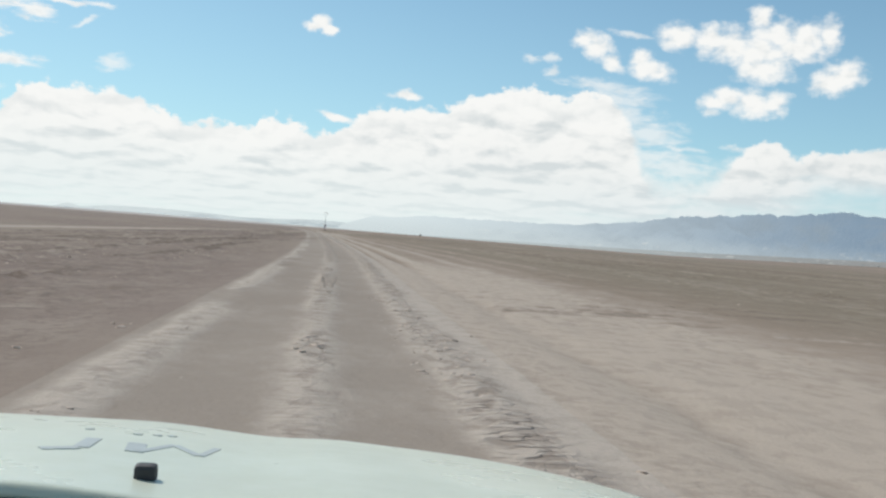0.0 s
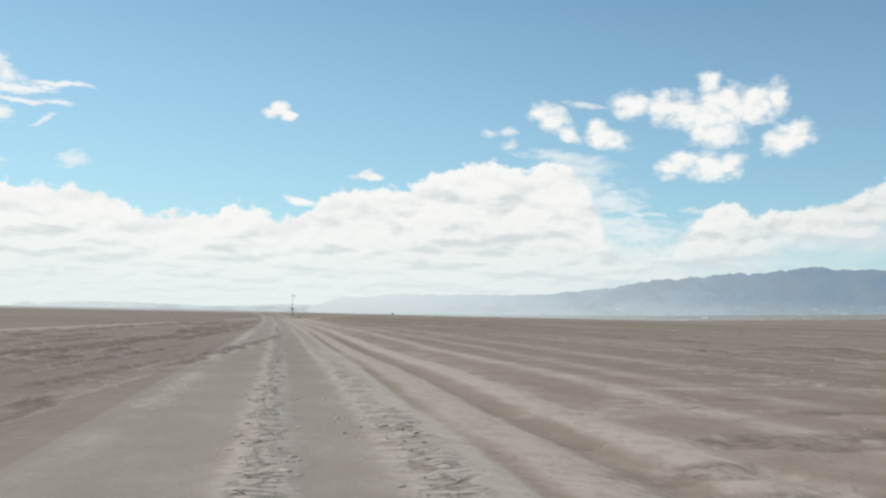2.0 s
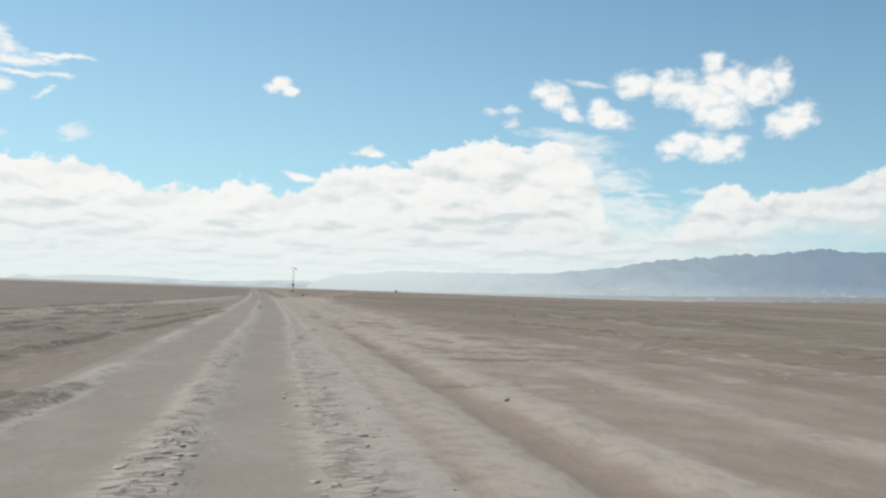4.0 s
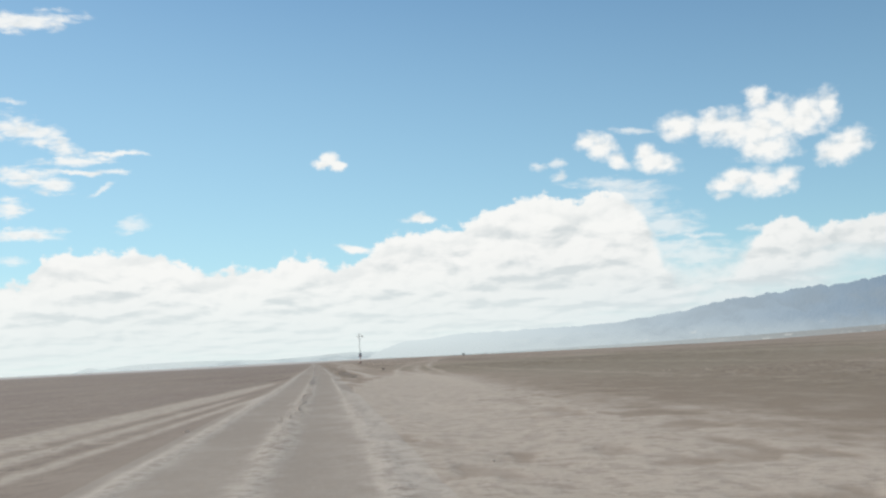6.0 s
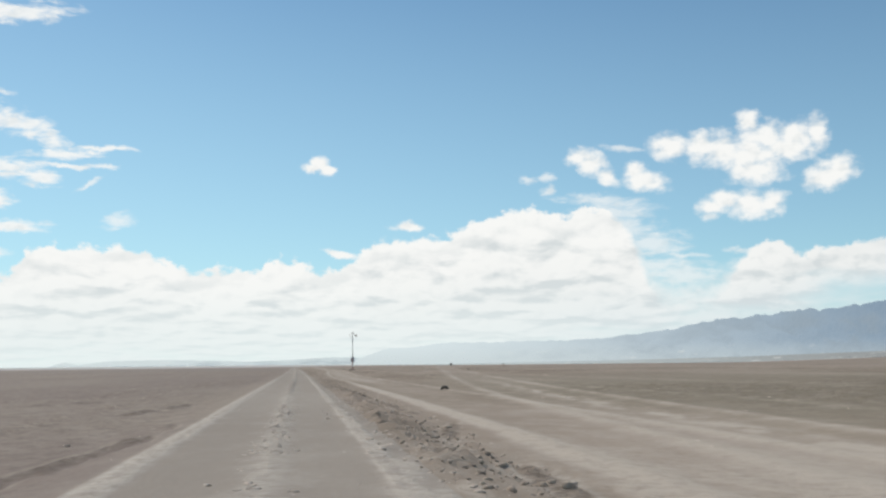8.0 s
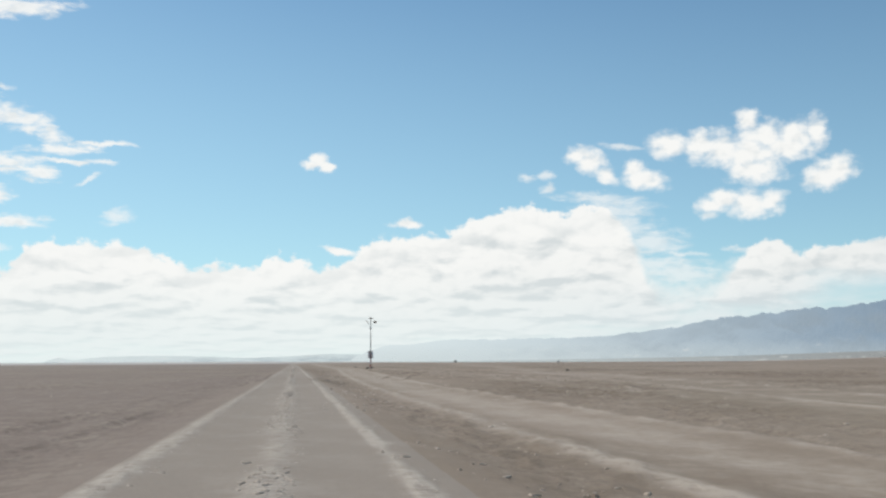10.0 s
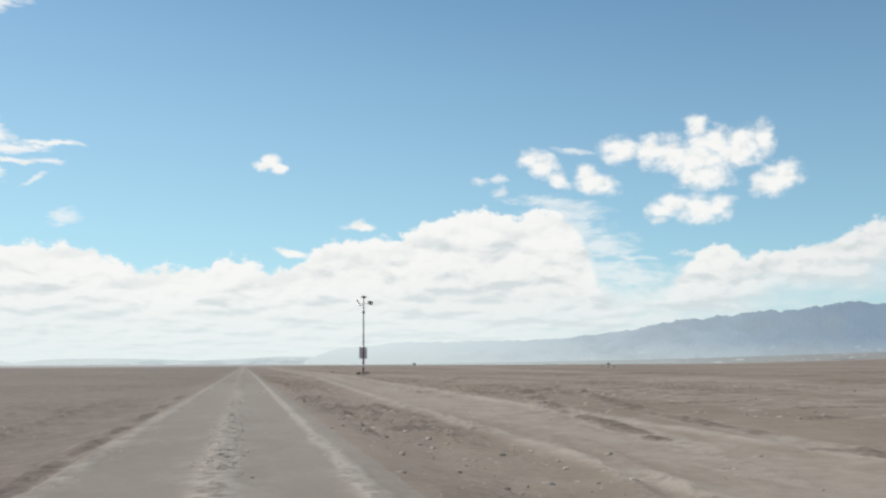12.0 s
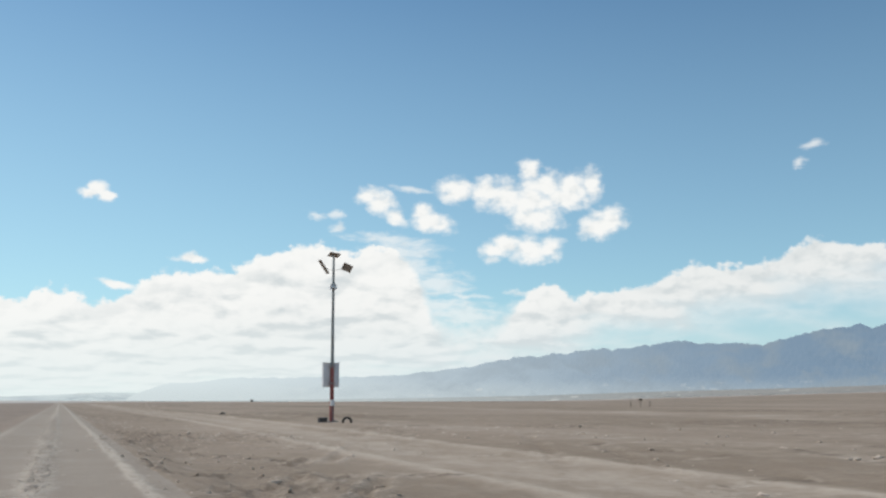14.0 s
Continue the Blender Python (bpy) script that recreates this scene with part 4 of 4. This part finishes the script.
for sx in (-1, 1):
    for sy in (-1, 1):
        part("anchor_bolt", rod(0.02, 0.02, (0.24 * sx, 0.24 * sy, 0.02), (0.24 * sx, 0.24 * sy, 0.15), 8), STEEL, mast)
part("pole_collar", rod(0.15, 0.15, (0, 0, 3.28), (0, 0, 3.42), 20), STEEL, mast)
cab = part("cabinet", box((1.0, 0.22, 1.42), (0, 0.27, 2.75), bevel=0.02), LIGHT_GREY, mast, "light grey equipment cabinet")
for z in (2.25, 3.2):
    part("clamp", box((0.34, 0.36, 0.06), (0, 0.06, z), bevel=0.008), STEEL, cab)
part("cabinet_roof", box((1.06, 0.30, 0.03), (0, 0.27, 3.48), (4, 0, 0), bevel=0.006), LIGHT_GREY, cab)
part("cabinet_door", box((0.44, 0.03, 1.28), (-0.24, 0.155, 2.75), bevel=0.006), LIGHT_GREY, cab)
part("cabinet_door", box((0.44, 0.03, 1.28), (0.24, 0.155, 2.75), bevel=0.006), LIGHT_GREY, cab)
jb = part("junction_box", box((0.22, 0.16, 0.34), (-0.02, -0.17, 1.12), bevel=0.015), LIGHT_GREY, mast, "small pale junction box")
part("conduit", rod(0.018, 0.018, (0.02, -0.14, 0.0), (0.02, -0.14, 0.98), 8), STEEL, jb)
cam_box = part("camera_head", box((0.40, 0.30, 0.22), (-0.03, -0.04, 7.95), bevel=0.03), LIGHT_GREY, mast, "grey camera housing clamped to the pole")
part("lens_hood", rod(0.06, 0.075, (-0.08, -0.15, 7.86), (-0.10, -0.36, 7.78), 14), DARK_BOX, cam_box)
part("bracket", box((0.26, 0.26, 0.10), (0, 0, 8.12), bevel=0.01), STEEL, cam_box)


def solar_panel(m, arm_from, w, h):
    """A framed panel at the pose m on the mast, with its arm."""
    bm = box((w, h, 0.035), bevel=0.006)
    bmesh.ops.transform(bm, matrix=m, verts=bm.verts)
    p = part("solar_panel", bm, PANEL_BACK, mast, "tilted solar panel")
    for i in range(2):
        for j in range(3):
            bm = box((w / 2 - 0.03, h / 3 - 0.03, 0.006), ((i - 0.5) * (w / 2 - 0.01), (j - 1) * (h / 3 - 0.01), 0.021), bevel=0)
            bmesh.ops.transform(bm, matrix=m, verts=bm.verts)
            part("cell", bm, CELLS, p)
    part("arm", rod(0.012, 0.012, arm_from, m.translation, 10), STEEL, p)
    return p


solar_panel(pose(0.02, 0.0, 9.93, -14, 8, 0), (0, 0, 9.8), 0.66, 0.62)
solar_panel(pose(-0.62, 0.0, 9.17, 0, 54, 4), (0, 0, 8.95), 0.98, 0.40)
solar_panel(pose(0.86, 0.0, 9.2, -62, 16, 12), (0, 0, 8.98), 0.66, 0.46)
part("top_cap", rod(0.075, 0.06, (0, 0, 9.83), (0, 0, 9.89), 16), STEEL, mast)


def half_tyre(x, y, r, turn, sink, label, lean=0):
    z = height(x, y)
    t = thing("old_tyre", label, "tyre", pose(x, y, z + r * sink, 0, lean, turn), "old tyres")
    part("tread", ring(r, r * 0.62, r), RUBBER, t)
    return t


half_tyre(15.72, 52.6, 0.29, 84, 0.25, "half-buried black tyre beside the mast")
half_tyre(8.0, -149.5, 0.27, 40, -0.25, "half-buried black tyre by the track")
half_tyre(15.2, 93.0, 0.32, 35, -0.3, "worn tyre sunk in the plain")
half_tyre(32.2, -25.0, 0.26, 30, -0.35, "old tyre sunk in the gravel")
bb = thing("battery_box", "black plastic battery box beside the mast", "box", pose(15.0, 55.2, height(15.0, 55.2) - 0.02, 0, 0, 12))
part("case", box((0.46, 0.34, 0.27), (0, 0, 0.135), bevel=0.02), DARK_BOX, bb)
part("lid", box((0.49, 0.37, 0.04), (0, 0, 0.29), bevel=0.01), DARK_BOX, bb)

# leaning posts far out on the plain
for k, (px, py, h, lean) in enumerate(((66.0, 102.3, 1.0, 3), (67.0, 101.6, 0.95, -2), (67.9, 101.0, 0.85, 4))):
    z = height(px, py)
    pst = thing("wooden_post", "weathered wooden post on the open plain", "post", pose(px, py, z - 0.1, 0, lean, 20 * k), "posts on the plain")
    part("stake", rod(0.055, 0.045, (0, 0, 0), (0, 0, h), 9), WOOD, pst)
    if k == 1:
        part("board", box((0.7, 0.06, 0.22), (0, 0, h + 0.08), (0, 2, 0), 0.01), WOOD, pst, "dark weathered board")

# a small hut on the horizon
hut = thing("hut", "tiny pale hut far out on the plain", "hut", pose(281, 1503, height(281, 1503) - 0.2, 0, 0, 20))
part("wall", box((3.4, 3.0, 3.6), (0, 0, 1.8), bevel=0.03), CONCRETE, hut)
part("roof", box((3.9, 3.5, 0.3), (0, 0, 3.75), (3, 0, 0), 0.03), WOOD, hut)
part("door", box((0.9, 0.1, 2.0), (0.3, -1.53, 1.0), bevel=0.01), WOOD, hut)


# the white bonnet of the car at the start of the road
BX, BY = -9.235, -476.19
heading = 3.3
car = thing("car_front", "white car front with a black washer nozzle", "car", pose(BX, BY, 0.0, 0, 0, -heading))


def bonnet_z(x, y):
    """Height of the bonnet over the ground: it falls to the front and rolls off at both sides."""
    side = max(0.0, abs(x + 0.42) - 0.45) / 0.42
    nose = max(0.0, y - 1.35) / 0.65
    rise = min(1.0, max(0.0, -x / 0.35))
    return 0.842 - 0.085 * (y - 0.95) - 0.045 * nose * nose - 0.034 * side * side + 0.006 * math.exp(-((x - 0.02) / 0.10) ** 2) + 0.024 * rise * rise * (3 - 2 * rise)


def slab(x0, x1, y0, y1, top, nx, ny, thick, lift=0.0):
    """A thin curved panel that follows top(x, y)."""
    bm = bmesh.new()
    up = [[bm.verts.new((x0 + (x1 - x0) * i / nx, y0 + (y1 - y0) * j / ny, top(x0 + (x1 - x0) * i / nx, y0 + (y1 - y0) * j / ny) + lift)) for i in range(nx + 1)] for j in range(ny + 1)]
    dn = [[bm.verts.new(v_.co - Vector((0, 0, thick))) for v_ in r_] for r_ in up]
    for j in range(ny):
        for i in range(nx):
            bm.faces.new((up[j][i], up[j][i + 1], up[j + 1][i + 1], up[j + 1][i]))
            bm.faces.new((dn[j][i], dn[j + 1][i], dn[j + 1][i + 1], dn[j][i + 1]))
    for j in range(ny):
        bm.faces.new((up[j][0], up[j + 1][0], dn[j + 1][0], dn[j][0]))
        bm.faces.new((up[j][nx], dn[j][nx], dn[j + 1][nx], up[j + 1][nx]))
    for i in range(nx):
        bm.faces.new((up[0][i], dn[0][i], dn[0][i + 1], up[0][i + 1]))
        bm.faces.new((up[ny][i], up[ny][i + 1], dn[ny][i + 1], dn[ny][i]))
    return bm


bonnet = part("bonnet", slab(-1.45, 0.60, 1.045, 2.0, bonnet_z, 70, 34, 0.02), WHITE_PAINT, car, "smooth white bonnet", smooth=True)
part("cowl", slab(-1.45, 0.60, 0.90, 1.04, lambda x, y: bonnet_z(x, 1.045) - 0.012, 30, 3, 0.06), DARK_BOX, car, "black plastic cowl below the windscreen")
part("washer_nozzle", box((0.026, 0.022, 0.022), (-0.196, 1.165, bonnet_z(-0.196, 1.165) + 0.007), bevel=0.006), DARK_BOX, bonnet, "black washer nozzle")


def stroke(p, q, w):
    """A flat bar of lettering on the bonnet from p to q."""
    bm = bmesh.new()
    p, q = Vector(p), Vector(q)
    n_ = Vector((q - p).orthogonal()).normalized() * w / 2
    ring_ = [p + n_, q + n_, q - n_, p - n_]
    up = [bm.verts.new((c.x, c.y, bonnet_z(c.x, c.y) + 0.0012)) for c in ring_]
    dn = [bm.verts.new((c.x, c.y, bonnet_z(c.x, c.y) - 0.004)) for c in ring_]
    bm.faces.new(up)
    bm.faces.new(dn[::-1])
    for i in range(4):
        bm.faces.new((up[i], dn[i], dn[(i + 1) % 4], up[(i + 1) % 4]))
    part("letter_bar", bm, GREY_LETTER, bonnet, "grey lettering stroke")


for p, q, w in (((-0.243, 1.335), (-0.252, 1.41), 0.016), ((-0.236, 1.345), (-0.206, 1.44), 0.007), ((-0.204, 1.44), (-0.162, 1.375), 0.009), ((-0.159, 1.376), (-0.146, 1.47), 0.007), ((-0.353, 1.29), (-0.312, 1.317), 0.012), ((-0.31, 1.322), (-0.313, 1.41), 0.013),
                ((-0.274, 1.505), (-0.268, 1.515), 0.006), ((-0.248, 1.525), (-0.242, 1.535), 0.006), ((-0.228, 1.54), (-0.222, 1.55), 0.006), ((-0.348, 1.515), (-0.342, 1.525), 0.006)):
    stroke(p, q, 1.6 * w)
part("front_bumper", box((1.96, 0.18, 0.36), (-0.42, 1.97, 0.44), bevel=0.06), WHITE_PAINT, car)
part("grille", box((0.9, 0.03, 0.16), (-0.42, 2.06, 0.48), bevel=0.01), DARK_BOX, car)
for sx in (-1.38, 0.53):
    part("wing", box((0.10, 1.02, 0.30), (sx, 1.47, 0.46), bevel=0.03), WHITE_PAINT, car)
    bm = ring(0.32, 0.21, 0.32)
    bmesh.ops.translate(bm, vec=(sx + (0.02 if sx < 0 else -0.02), 1.38, 0.325), verts=bm.verts)
    wheel = part("wheel", bm, RUBBER, car, "black tyre")
    part("rim", rod(0.19, 0.19, (sx - 0.06, 1.38, 0.325), (sx + 0.06, 1.38, 0.325), 20), STEEL, wheel)
